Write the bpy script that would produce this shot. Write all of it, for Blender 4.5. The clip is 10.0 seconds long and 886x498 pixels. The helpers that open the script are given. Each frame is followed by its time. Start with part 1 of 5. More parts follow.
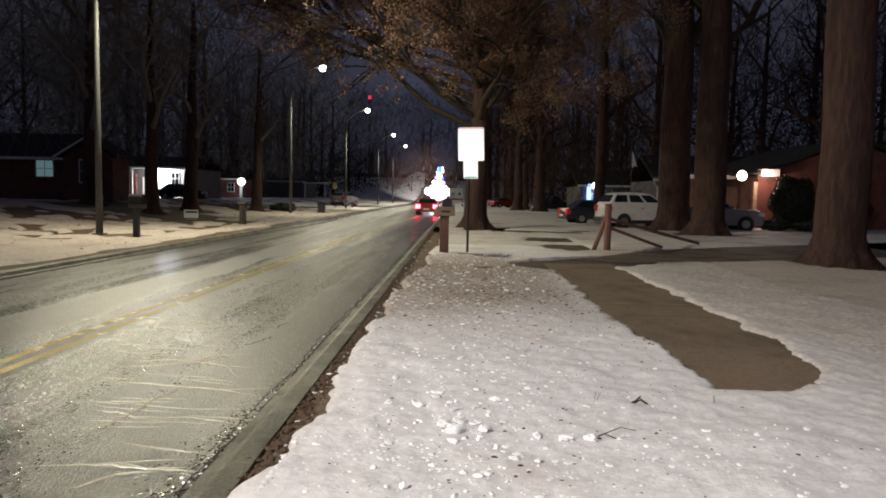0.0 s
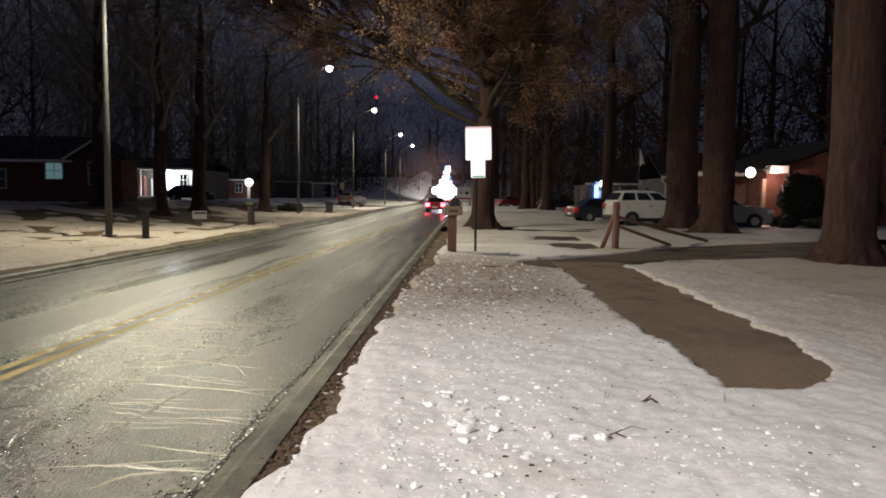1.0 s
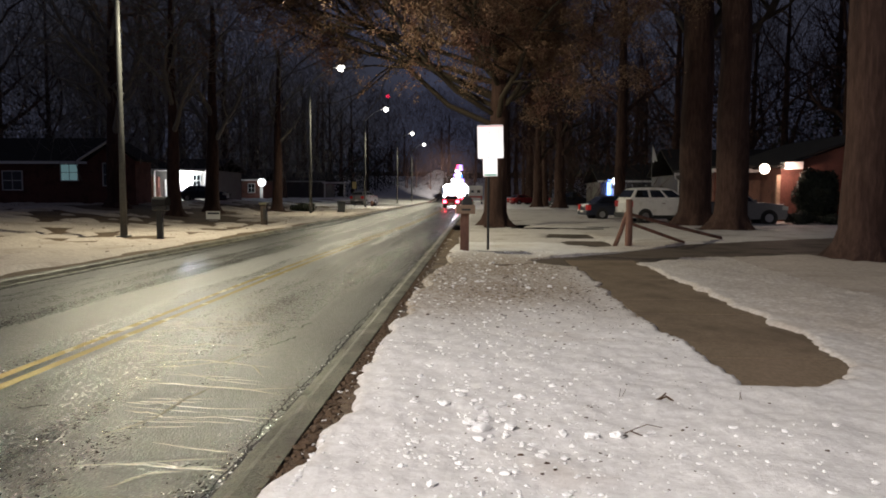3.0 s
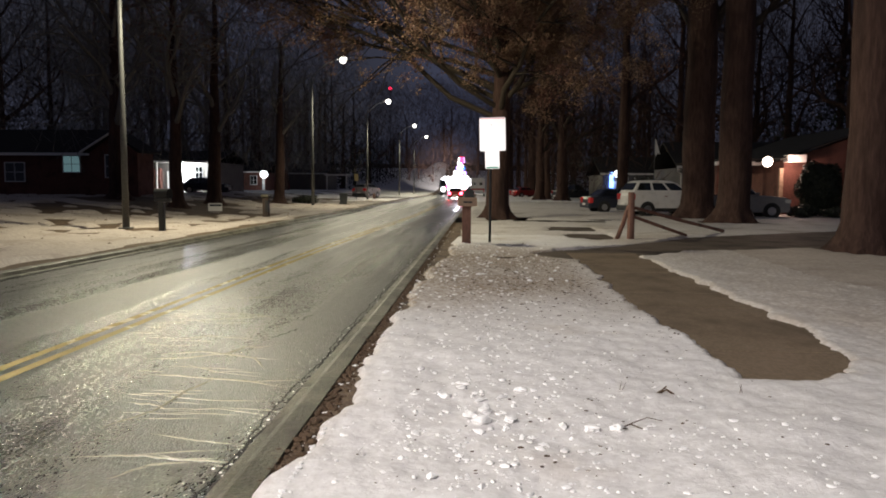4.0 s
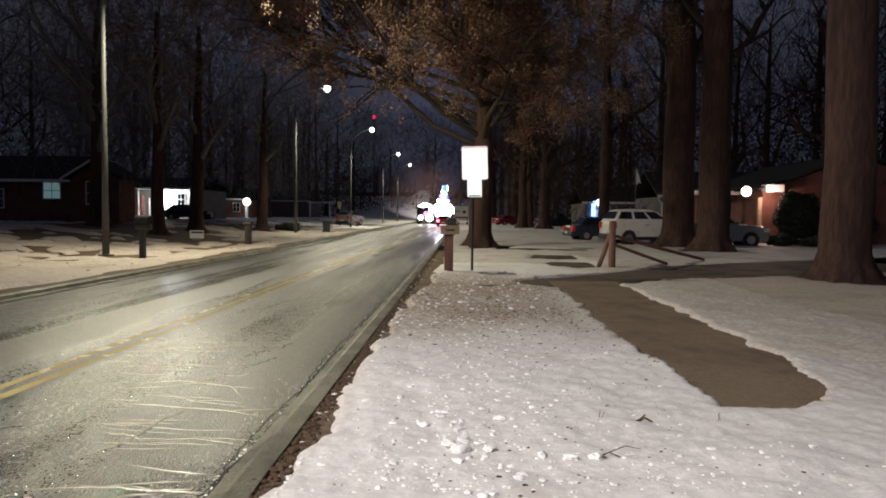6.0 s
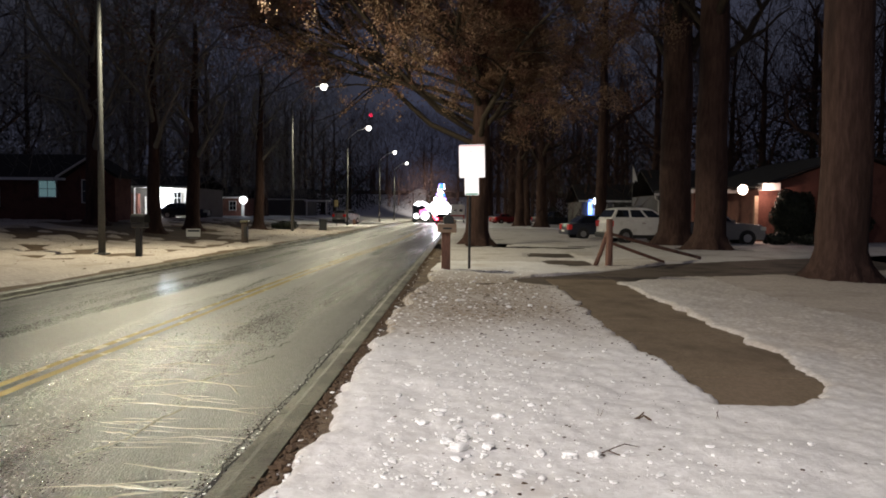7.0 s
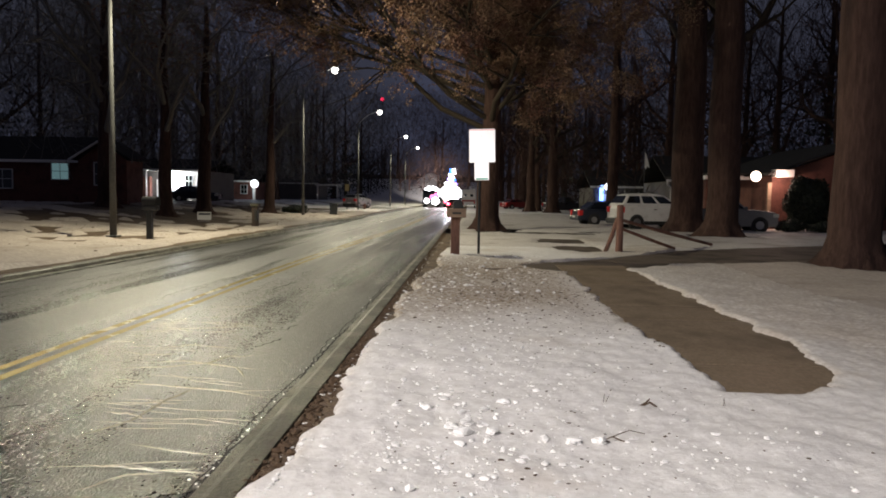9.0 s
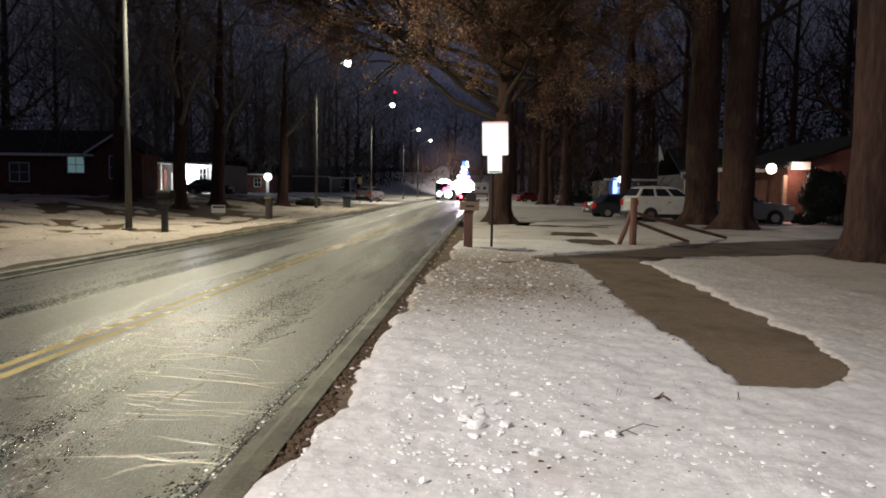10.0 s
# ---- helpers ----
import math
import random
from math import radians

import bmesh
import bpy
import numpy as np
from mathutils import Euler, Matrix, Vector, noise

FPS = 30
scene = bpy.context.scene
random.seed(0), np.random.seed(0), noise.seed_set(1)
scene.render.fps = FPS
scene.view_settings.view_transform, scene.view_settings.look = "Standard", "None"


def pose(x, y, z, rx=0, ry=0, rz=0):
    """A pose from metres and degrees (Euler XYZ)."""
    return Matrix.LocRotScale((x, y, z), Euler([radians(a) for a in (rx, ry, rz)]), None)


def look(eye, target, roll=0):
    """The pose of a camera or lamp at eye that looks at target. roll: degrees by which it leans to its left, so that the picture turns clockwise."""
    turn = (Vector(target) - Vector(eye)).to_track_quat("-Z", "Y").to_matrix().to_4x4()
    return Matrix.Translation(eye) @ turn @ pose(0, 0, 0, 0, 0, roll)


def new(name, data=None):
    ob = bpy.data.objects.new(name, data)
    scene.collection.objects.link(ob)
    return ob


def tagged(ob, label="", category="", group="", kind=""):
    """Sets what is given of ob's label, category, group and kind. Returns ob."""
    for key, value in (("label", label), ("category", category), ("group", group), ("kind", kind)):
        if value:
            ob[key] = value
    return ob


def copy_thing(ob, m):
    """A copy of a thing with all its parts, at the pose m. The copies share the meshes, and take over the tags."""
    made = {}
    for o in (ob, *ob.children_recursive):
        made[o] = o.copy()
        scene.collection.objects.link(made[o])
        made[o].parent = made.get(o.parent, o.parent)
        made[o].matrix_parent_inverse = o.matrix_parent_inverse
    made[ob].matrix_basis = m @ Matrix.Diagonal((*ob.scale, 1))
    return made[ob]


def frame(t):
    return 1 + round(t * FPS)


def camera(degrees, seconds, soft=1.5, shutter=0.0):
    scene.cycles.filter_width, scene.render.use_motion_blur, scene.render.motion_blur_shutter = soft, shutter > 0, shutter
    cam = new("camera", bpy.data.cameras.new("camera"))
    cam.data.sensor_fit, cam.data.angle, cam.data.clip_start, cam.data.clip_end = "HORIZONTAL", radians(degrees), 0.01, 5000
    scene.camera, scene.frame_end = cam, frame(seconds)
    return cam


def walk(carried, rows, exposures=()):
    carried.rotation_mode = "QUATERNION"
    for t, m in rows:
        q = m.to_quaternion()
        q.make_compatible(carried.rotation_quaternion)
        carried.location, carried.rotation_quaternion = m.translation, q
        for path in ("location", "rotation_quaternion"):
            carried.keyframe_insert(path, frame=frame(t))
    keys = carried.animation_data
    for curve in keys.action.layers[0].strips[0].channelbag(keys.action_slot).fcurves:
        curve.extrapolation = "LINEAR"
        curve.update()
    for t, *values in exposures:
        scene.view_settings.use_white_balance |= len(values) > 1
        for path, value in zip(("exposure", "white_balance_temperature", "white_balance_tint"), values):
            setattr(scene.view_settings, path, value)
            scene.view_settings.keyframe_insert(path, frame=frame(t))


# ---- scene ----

# ---------------------------------------------------------------- camera
cam = camera(62.2, 10.0, soft=1.8)
PATH = [
    (0, pose(0.013, 0.010, 1.593, 85.872, -1.034, 1.203)),
    (0.5, pose(0.005, 0.010, 1.594, 85.811, -0.800, 1.617)),
    (1, pose(-0.000, -0.000, 1.600, 85.800, -0.600, 1.760)),
    (1.5, pose(-0.004, -0.011, 1.602, 85.888, -0.487, 1.908)),
    (2, pose(-0.012, -0.008, 1.603, 85.882, -0.289, 2.243)),
    (2.5, pose(-0.012, -0.014, 1.603, 85.895, -0.134, 2.533)),
    (4, pose(-0.002, -0.010, 1.607, 85.092, -0.306, 2.860)),
    (4.5, pose(0.013, -0.000, 1.606, 85.158, -0.327, 2.670)),
    (5, pose(0.022, -0.018, 1.612, 86.502, -0.425, 2.316)),
    (5.5, pose(0.031, -0.025, 1.610, 87.276, -0.504, 1.892)),
    (7, pose(0.014, -0.014, 1.604, 87.154, -0.519, 1.316)),
    (7.5, pose(0.008, -0.001, 1.599, 86.942, -0.603, 1.345)),
    (8, pose(0.012, 0.007, 1.597, 86.709, -0.683, 1.422)),
    (8.5, pose(0.030, 0.032, 1.592, 86.431, -0.890, 1.726)),
    (9, pose(0.050, 0.022, 1.596, 85.974, -0.894, 2.169)),
    (9.5, pose(0.054, 0.024, 1.601, 85.586, -0.831, 2.742)),
    (10, pose(0.043, 0.006, 1.601, 85.405, -0.831, 3.159)),
]
walk(cam, PATH)

# ---------------------------------------------------------------- night sky, lamps, exposure
scene.view_settings.exposure = 0.0
world = bpy.data.worlds.new("night_sky")
scene.world = world
world.use_nodes = True
WN, WL = world.node_tree.nodes, world.node_tree.links
WN["Background"].inputs["Strength"].default_value = 0.088
wco, wnz, wmix = WN.new("ShaderNodeTexCoord"), WN.new("ShaderNodeTexNoise"), WN.new("ShaderNodeMix")
wnz.inputs["Scale"].default_value, wnz.inputs["Detail"].default_value = 5.0, 4.0
wmr = WN.new("ShaderNodeMapRange")
wmr.inputs["From Min"].default_value, wmr.inputs["From Max"].default_value = 0.35, 0.68
wmix.data_type = "RGBA"
wmix.inputs[6].default_value, wmix.inputs[7].default_value = (0.30, 0.31, 0.42, 1), (0.52, 0.57, 0.95, 1)
WL.new(wco.outputs["Generated"], wnz.inputs["Vector"])
WL.new(wnz.outputs["Fac"], wmr.inputs["Value"])
WL.new(wmr.outputs["Result"], wmix.inputs[0])
WL.new(wmix.outputs[2], WN["Background"].inputs["Color"])

LAMP_Y = [-34, -4, 26, 56, 83.5, 117, 143]
HEAD_X, HEAD_Z, POLE_X = -10.4, 11.15, -12.8


def point_lamp(name, x, y, z, power, colour, radius, spot=None, target=None, blend=0.6):
    d = bpy.data.lights.new(name, "SPOT" if spot else "POINT")
    d.energy, d.color, d.shadow_soft_size = power, colour, radius
    ob = new(name, d)
    ob.location = (x, y, z)
    if spot:
        d.spot_size, d.spot_blend = radians(spot), blend
        ob.matrix_world = look((x, y, z), target)
    return ob


for y in LAMP_Y:
    warm = (1.0, 0.92, 0.67) if y > 0 else (1.0, 0.93, 0.89)
    point_lamp("street_light", HEAD_X, y, HEAD_Z - 0.55, (7900 if y == 26 else 5200) if y > 0 else 13600, warm, 0.15, 175, (HEAD_X + 6.0, y, 0.6), 0.85)
# added unseen spot behind the camera that makes the sign plates glare
point_lamp("sign_spot", -2.6, -9.0, 0.8, 1800, (1.0, 0.95, 0.9), 0.08, 34, (0.2, 20, 2.2), 0.9)


# ---------------------------------------------------------------- materials
def mat(name, colour, rough=0.7, metal=0.0, emit=None, strength=0.0, spec=0.5):
    m = bpy.data.materials.new(name)
    m.use_nodes = True
    b = m.node_tree.nodes["Principled BSDF"]
    b.inputs["Base Color"].default_value = (*colour, 1)
    b.inputs["Roughness"].default_value = rough
    b.inputs["Metallic"].default_value = metal
    b.inputs["Specular IOR Level"].default_value = spec
    if emit:
        b.inputs["Emission Color"].default_value = (*emit, 1)
        b.inputs["Emission Strength"].default_value = strength
    return m


def textured(name, c1, c2, scale, fine, rough=(0.6, 0.8), bump=0.3, c3=None, stain=0.3, stretch=(1, 1, 1), bump_scale=None, dist=0.02, metal=0.0, spec=0.5, broad=None, sharp=0.15):
    """Two colours mixed by fine noise, a third by a broad one, relief from the fine noise. Object space, metres."""
    m = mat(name, c1, 0.7, metal, spec=spec)
    nt = m.node_tree
    N, L = nt.nodes, nt.links
    b = N["Principled BSDF"]
    co = N.new("ShaderNodeTexCoord")
    mp = N.new("ShaderNodeMapping")
    mp.inputs["Scale"].default_value = stretch
    L.new(co.outputs["Object"], mp.inputs["Vector"])

    mb_ = mp
    if broad:
        mb_ = N.new("ShaderNodeMapping")
        mb_.inputs["Scale"].default_value = broad
        L.new(co.outputs["Object"], mb_.inputs["Vector"])

    def noise_tex(s, detail=4.0, src=None):
        n = N.new("ShaderNodeTexNoise")
        n.inputs["Scale"].default_value = s
        n.inputs["Detail"].default_value = detail
        n.inputs["Roughness"].default_value = 0.62
        L.new((src or mp).outputs["Vector"], n.inputs["Vector"])
        return n

    def ramp(src, lo, hi):
        r = N.new("ShaderNodeMapRange")
        r.inputs["From Min"].default_value, r.inputs["From Max"].default_value = lo, hi
        L.new(src, r.inputs["Value"])
        return r.outputs["Result"]

    def mix(f, a, c):
        x = N.new("ShaderNodeMix")
        x.data_type = "RGBA"
        L.new(f, x.inputs[0])
        for sock, v in ((x.inputs[6], a), (x.inputs[7], c)):
            if isinstance(v, tuple):
                sock.default_value = (*v, 1)
            else:
                L.new(v, sock)
        return x.outputs[2]

    fine_n = noise_tex(fine)
    broad_n = noise_tex(scale, 2.0 if broad else 4.0, mb_)
    col = mix(ramp(fine_n.outputs["Fac"], 0.5 - sharp, 0.5 + sharp), c1, c2)
    if c3:
        col = mix(ramp(broad_n.outputs["Fac"], 0.62 - stain * 0.4, 0.80 - stain * 0.4), col, c3)
    L.new(col, b.inputs["Base Color"])
    rr = N.new("ShaderNodeMapRange")
    rr.inputs["From Min"].default_value, rr.inputs["From Max"].default_value = 0.35, 0.65
    rr.inputs["To Min"].default_value, rr.inputs["To Max"].default_value = rough
    L.new(broad_n.outputs["Fac"], rr.inputs["Value"])
    L.new(rr.outputs["Result"], b.inputs["Roughness"])
    if bump:
        bn = noise_tex(bump_scale or fine, 6.0)
        bp = N.new("ShaderNodeBump")
        bp.inputs["Strength"].default_value = bump
        bp.inputs["Distance"].default_value = dist
        L.new(bn.outputs["Fac"], bp.inputs["Height"])
        L.new(bp.outputs["Normal"], b.inputs["Normal"])
    return m


M_SNOW = textured("snow", (0.82, 0.80, 0.79), (0.69, 0.665, 0.65), 0.35, 15, (0.5, 0.75), 0.7, (0.55, 0.48, 0.42), 0.14, bump_scale=24, dist=0.012, spec=0.3)


def dirty_dimmed_snow():
    """Snow that turns to trodden dirt, and to a darker tone for dimmer lawn light, where the sheet's own stain values
    say so.
    """
    m = M_SNOW.copy()
    m.name = "dirty_dimmed_snow"
    N, L = m.node_tree.nodes, m.node_tree.links
    sock = N["Principled BSDF"].inputs["Base Color"]
    col = sock.links[0].from_socket
    co = N.new("ShaderNodeTexCoord")
    nz = N.new("ShaderNodeTexNoise")
    nz.inputs["Scale"].default_value, nz.inputs["Detail"].default_value = 16, 6
    L.new(co.outputs["Object"], nz.inputs["Vector"])
    # "thin" is a darker colour in place of dimmer light on the lawn
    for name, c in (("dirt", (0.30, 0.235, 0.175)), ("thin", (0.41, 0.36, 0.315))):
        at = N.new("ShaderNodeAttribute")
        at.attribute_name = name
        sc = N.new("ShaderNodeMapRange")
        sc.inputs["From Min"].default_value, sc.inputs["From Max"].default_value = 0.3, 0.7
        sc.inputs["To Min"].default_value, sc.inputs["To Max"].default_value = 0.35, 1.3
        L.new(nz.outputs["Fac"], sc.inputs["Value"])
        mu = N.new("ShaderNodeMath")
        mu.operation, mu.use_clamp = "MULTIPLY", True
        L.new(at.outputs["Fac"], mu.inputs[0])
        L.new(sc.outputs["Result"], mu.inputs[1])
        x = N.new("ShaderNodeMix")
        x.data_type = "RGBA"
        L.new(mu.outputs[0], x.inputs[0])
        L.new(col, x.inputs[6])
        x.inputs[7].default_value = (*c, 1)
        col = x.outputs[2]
    L.new(col, sock)
    return m


M_DIRTY_DIMMED = dirty_dimmed_snow()
# thin old snow over turf, also darkened in place of dimmer light
M_THIN_DIM = textured("thin_snow_toned_dim", (0.35, 0.30, 0.26), (0.50, 0.44, 0.39), 0.5, 12, (0.6, 0.8), 0.7, (0.31, 0.265, 0.225), 0.25, bump_scale=20, dist=0.014, spec=0.2)
M_OLDSNOW = textured("old_lawn_snow", (0.50, 0.465, 0.44), (0.66, 0.62, 0.59), 0.5, 12, (0.6, 0.8), 0.7, (0.36, 0.31, 0.265), 0.22, bump_scale=20, dist=0.014, spec=0.2)
M_CLOD = textured("snow_crust", (0.90, 0.89, 0.88), (0.80, 0.79, 0.78), 3, 30, (0.4, 0.7), 0.4, dist=0.01, spec=0.3)
M_SOIL = textured("soil_and_dead_grass", (0.075, 0.048, 0.030), (0.14, 0.095, 0.055), 1.2, 28, (0.8, 0.95), 0.9, (0.045, 0.030, 0.022), 0.3, dist=0.03)


def asphalt():
    """Wet worn asphalt: coarse stones with glints, drawn out along the road to look round from the camera, long wheel
    tracks that are wetter and darker, faint brown salt stains.
    """
    m = mat("wet_asphalt", (0.05, 0.05, 0.045), 0.4, spec=1.0)
    N, L = m.node_tree.nodes, m.node_tree.links
    b = N["Principled BSDF"]
    b.inputs["IOR"].default_value = 1.7
    co = N.new("ShaderNodeTexCoord")

    def mapped(sc):
        mp = N.new("ShaderNodeMapping")
        mp.inputs["Scale"].default_value = sc
        L.new(co.outputs["Object"], mp.inputs["Vector"])
        return mp.outputs["Vector"]

    def noise_tex(vec, s, d):
        n = N.new("ShaderNodeTexNoise")
        n.inputs["Scale"].default_value, n.inputs["Detail"].default_value = s, d
        L.new(vec, n.inputs["Vector"])
        return n.outputs["Fac"]

    def ramp(v, lo, hi, a=0.0, c=1.0):
        r = N.new("ShaderNodeMapRange")
        for k, q in zip(("From Min", "From Max", "To Min", "To Max"), (lo, hi, a, c)):
            r.inputs[k].default_value = q
        L.new(v, r.inputs["Value"])
        return r.outputs["Result"]

    def op(kind, a, c):
        x = N.new("ShaderNodeMath")
        x.operation = kind
        for k, q in enumerate((a, c)):
            if isinstance(q, float):
                x.inputs[k].default_value = q
            else:
                L.new(q, x.inputs[k])
        return x.outputs[0]

    def mix(f, a, c):
        x = N.new("ShaderNodeMix")
        x.data_type = "RGBA"
        L.new(f, x.inputs[0])
        for sock, q in ((x.inputs[6], a), (x.inputs[7], c)):
            if isinstance(q, tuple):
                sock.default_value = (*q, 1)
            else:
                L.new(q, sock)
        return x.outputs[2]

    # grain and cells are stretched along y to fit the camera's low view
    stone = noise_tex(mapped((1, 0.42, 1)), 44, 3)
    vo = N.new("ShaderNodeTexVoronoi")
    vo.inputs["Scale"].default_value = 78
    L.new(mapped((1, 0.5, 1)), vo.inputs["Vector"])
    track = noise_tex(mapped((1.0, 0.035, 1)), 1.15, 3)
    blot = noise_tex(mapped((1, 0.35, 1)), 0.8, 4)
    wet = ramp(op("ADD", op("MULTIPLY", track, 0.75), op("MULTIPLY", blot, 0.25)), 0.42, 0.60)
    xyz = N.new("ShaderNodeSeparateXYZ")
    L.new(co.outputs["Object"], xyz.inputs[0])
    off = op("ABSOLUTE", op("ADD", op("ADD", xyz.outputs[0], 5.15), op("MULTIPLY", op("SUBTRACT", blot, 0.5), 0.9)), 0.0)
    wet = op("MAXIMUM", wet, ramp(off, 0.62, 0.25))
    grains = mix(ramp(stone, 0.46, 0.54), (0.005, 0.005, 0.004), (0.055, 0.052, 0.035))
    col = mix(wet, grains, (0.014, 0.012, 0.010))
    L.new(col, b.inputs["Base Color"])
    cell = N.new("ShaderNodeSeparateColor")
    L.new(vo.outputs["Color"], cell.inputs[0])
    rough = op("ADD", ramp(cell.outputs[0], 0.0, 1.0, 0.13, 0.32), ramp(wet, 0.0, 1.0, 0.0, 0.20))
    L.new(rough, b.inputs["Roughness"])
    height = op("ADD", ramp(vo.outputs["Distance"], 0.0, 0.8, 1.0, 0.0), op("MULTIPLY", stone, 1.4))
    bp = N.new("ShaderNodeBump")
    bp.inputs["Strength"].default_value, bp.inputs["Distance"].default_value = 1.0, 0.0034
    L.new(height, bp.inputs["Height"])
    L.new(bp.outputs["Normal"], b.inputs["Normal"])
    return m


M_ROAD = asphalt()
M_KERB = textured("kerb_concrete", (0.070, 0.066, 0.042), (0.145, 0.135, 0.088), 0.9, 34, (0.35, 0.6), 1.0, (0.045, 0.040, 0.028), 0.42, dist=0.016, sharp=0.08)
M_WALK = textured("wet_concrete", (0.160, 0.118, 0.077), (0.225, 0.170, 0.116), 0.9, 30, (0.45, 0.65), 0.45, (0.115, 0.083, 0.054), 0.32, (1, 0.6, 1), dist=0.005, sharp=0.09)
M_DRIVE = textured("wet_driveway_concrete", (0.085, 0.066, 0.052), (0.12, 0.095, 0.075), 0.7, 30, (0.6, 0.8), 0.4, (0.05, 0.04, 0.033), 0.35, dist=0.008, spec=0.25)
# pale colour stands in for lamp glints on tar crack seal
M_TAR_GLINT = textured("tar_glint", (0.40, 0.38, 0.31), (0.30, 0.285, 0.235), 4, 45, (0.14, 0.26), 0.25, dist=0.003, spec=1.0)
M_YELLOW = textured("yellow_road_paint", (0.58, 0.46, 0.20), (0.46, 0.36, 0.16), 2.0, 30, (0.18, 0.30), 0.6, (0.16, 0.135, 0.08), 0.08, dist=0.004, spec=1.0)
M_BARK = textured("oak_bark", (0.044, 0.024, 0.019), (0.080, 0.046, 0.037), 1.2, 9, (0.85, 0.95), 1.0, (0.030, 0.018, 0.016), 0.3, (1, 1, 0.2), dist=0.06, spec=0.2)
# two tones of one bark: paler as if lamplit, darker as if unlit
M_LIT_TWIG = textured("lamplit_twigs", (0.15, 0.138, 0.125), (0.22, 0.205, 0.185), 3, 20, (0.8, 0.9), 0.4, spec=0.2)
M_UNLIT_TWIG = textured("unlit_twigs", (0.034, 0.026, 0.019), (0.060, 0.046, 0.034), 3, 20, (0.8, 0.9), 0.4, spec=0.2)
M_LEAF = textured("dry_oak_leaf", (0.14, 0.082, 0.046), (0.215, 0.128, 0.072), 0.5, 30, (0.6, 0.8), 0.0, (0.11, 0.042, 0.028), 0.45)
M_STEEL = textured("galvanised_steel", (0.085, 0.085, 0.085), (0.125, 0.125, 0.122), 1.5, 12, (0.5, 0.7), 0.1, metal=0.1)
# paler than the pole in place of the lamp's light on the arm
M_LIT_ARM = mat("arm_steel_toned_lit", (0.5, 0.5, 0.48), 0.45, 0.2)
M_BULB = mat("lamp_glow", (0.9, 0.9, 0.85), 0.4, 0, (1.0, 0.96, 0.86), 7)
M_FIX = mat("lamp_housing", (0.25, 0.25, 0.25), 0.5, 0.5)


# ---------------------------------------------------------------- mesh helpers
def part(name, bm, material, parent=None, label="", smooth=False):
    me = bpy.data.meshes.new(name)
    if isinstance(bm, tuple):
        me.from_pydata(bm[0], [], bm[1])
        me.update()
    else:
        bm.normal_update()
        bm.to_mesh(me)
        bm.free()
    me.materials.append(material)
    if smooth:
        for p in me.polygons:
            p.use_smooth = True
    ob = new(name, me)
    if parent is not None:
        ob.parent = parent
    if label:
        tagged(ob, label)
    return ob


def thing(name, x, y, z, rz, label, category, group="", kind=""):
    e = new(name)
    e.matrix_basis = pose(x, y, z, 0, 0, rz)
    return tagged(e, label, category, group, kind)


def box(bm, x0, x1, y0, y1, z0, z1, bevel=0.0, m=None):
    mm = Matrix.Translation(((x0 + x1) / 2, (y0 + y1) / 2, (z0 + z1) / 2)) @ Matrix.Diagonal((x1 - x0, y1 - y0, z1 - z0, 1))
    if m is not None:
        mm = m @ mm
    r = bmesh.ops.create_cube(bm, size=1, matrix=mm)
    if bevel:
        es = list({e for v in r["verts"] for e in v.link_edges})
        bmesh.ops.bevel(bm, geom=es, offset=bevel, segments=2, affect="EDGES", profile=0.5)
    return bm


def boxm(*a, **k):
    return box(bmesh.new(), *a, **k)


def tube(bm, pts, radii, sides=10, caps=True):
    """A round bar through the points."""
    rings = []
    for i, (p, r) in enumerate(zip(pts, radii)):
        p = Vector(p)
        d = (Vector(pts[min(i + 1, len(pts) - 1)]) - Vector(pts[max(i - 1, 0)])).normalized()
        a = d.orthogonal().normalized() if abs(d.z) > 0.99 else d.cross(Vector((0, 0, 1))).normalized()
        b = d.cross(a)
        rings.append([bm.verts.new(p + r * (math.cos(2 * math.pi * k / sides) * a + math.sin(2 * math.pi * k / sides) * b)) for k in range(sides)])
    for i in range(len(rings) - 1):
        for k in range(sides):
            bm.faces.new((rings[i][k], rings[i][(k + 1) % sides], rings[i + 1][(k + 1) % sides], rings[i + 1][k]))
    if caps:
        bm.faces.new(rings[0][::-1])
        bm.faces.new(rings[-1])
    bmesh.ops.recalc_face_normals(bm, faces=bm.faces)
    return bm


def tubem(*a, **k):
    return tube(bmesh.new(), *a, **k)


def prism(bm, poly, y0, y1):
    """Extrudes a polygon in x, z from y0 to y1."""
    a = [bm.verts.new((x, y0, z)) for x, z in poly]
    b = [bm.verts.new((x, y1, z)) for x, z in poly]
    bm.faces.new(a)
    bm.faces.new(b[::-1])
    n = len(poly)
    for i in range(n):
        bm.faces.new((a[i], b[i], b[(i + 1) % n], a[(i + 1) % n]))
    bmesh.ops.recalc_face_normals(bm, faces=bm.faces)
    return bm


def smooth01(a, b, x):
    t = np.clip((np.asarray(x, float) - a) / (b - a), 0, 1)
    return t * t * (3 - 2 * t)


def wavy(x, y, s, seed):
    """Cheap smooth noise of about -1 to 1, for arrays."""
    g = np.random.RandomState(seed)
    out = np.zeros(np.broadcast(x, y).shape)
    for k in range(7):
        a, ph = g.uniform(0, 2 * np.pi, 2)
        f = s * g.uniform(0.5, 2.2)
        out += np.sin(f * (np.cos(a) * x + np.sin(a) * y) + ph + 1.3 * np.sin(0.6 * f * (np.sin(a) * x - np.cos(a) * y)))
    return out / 3.2


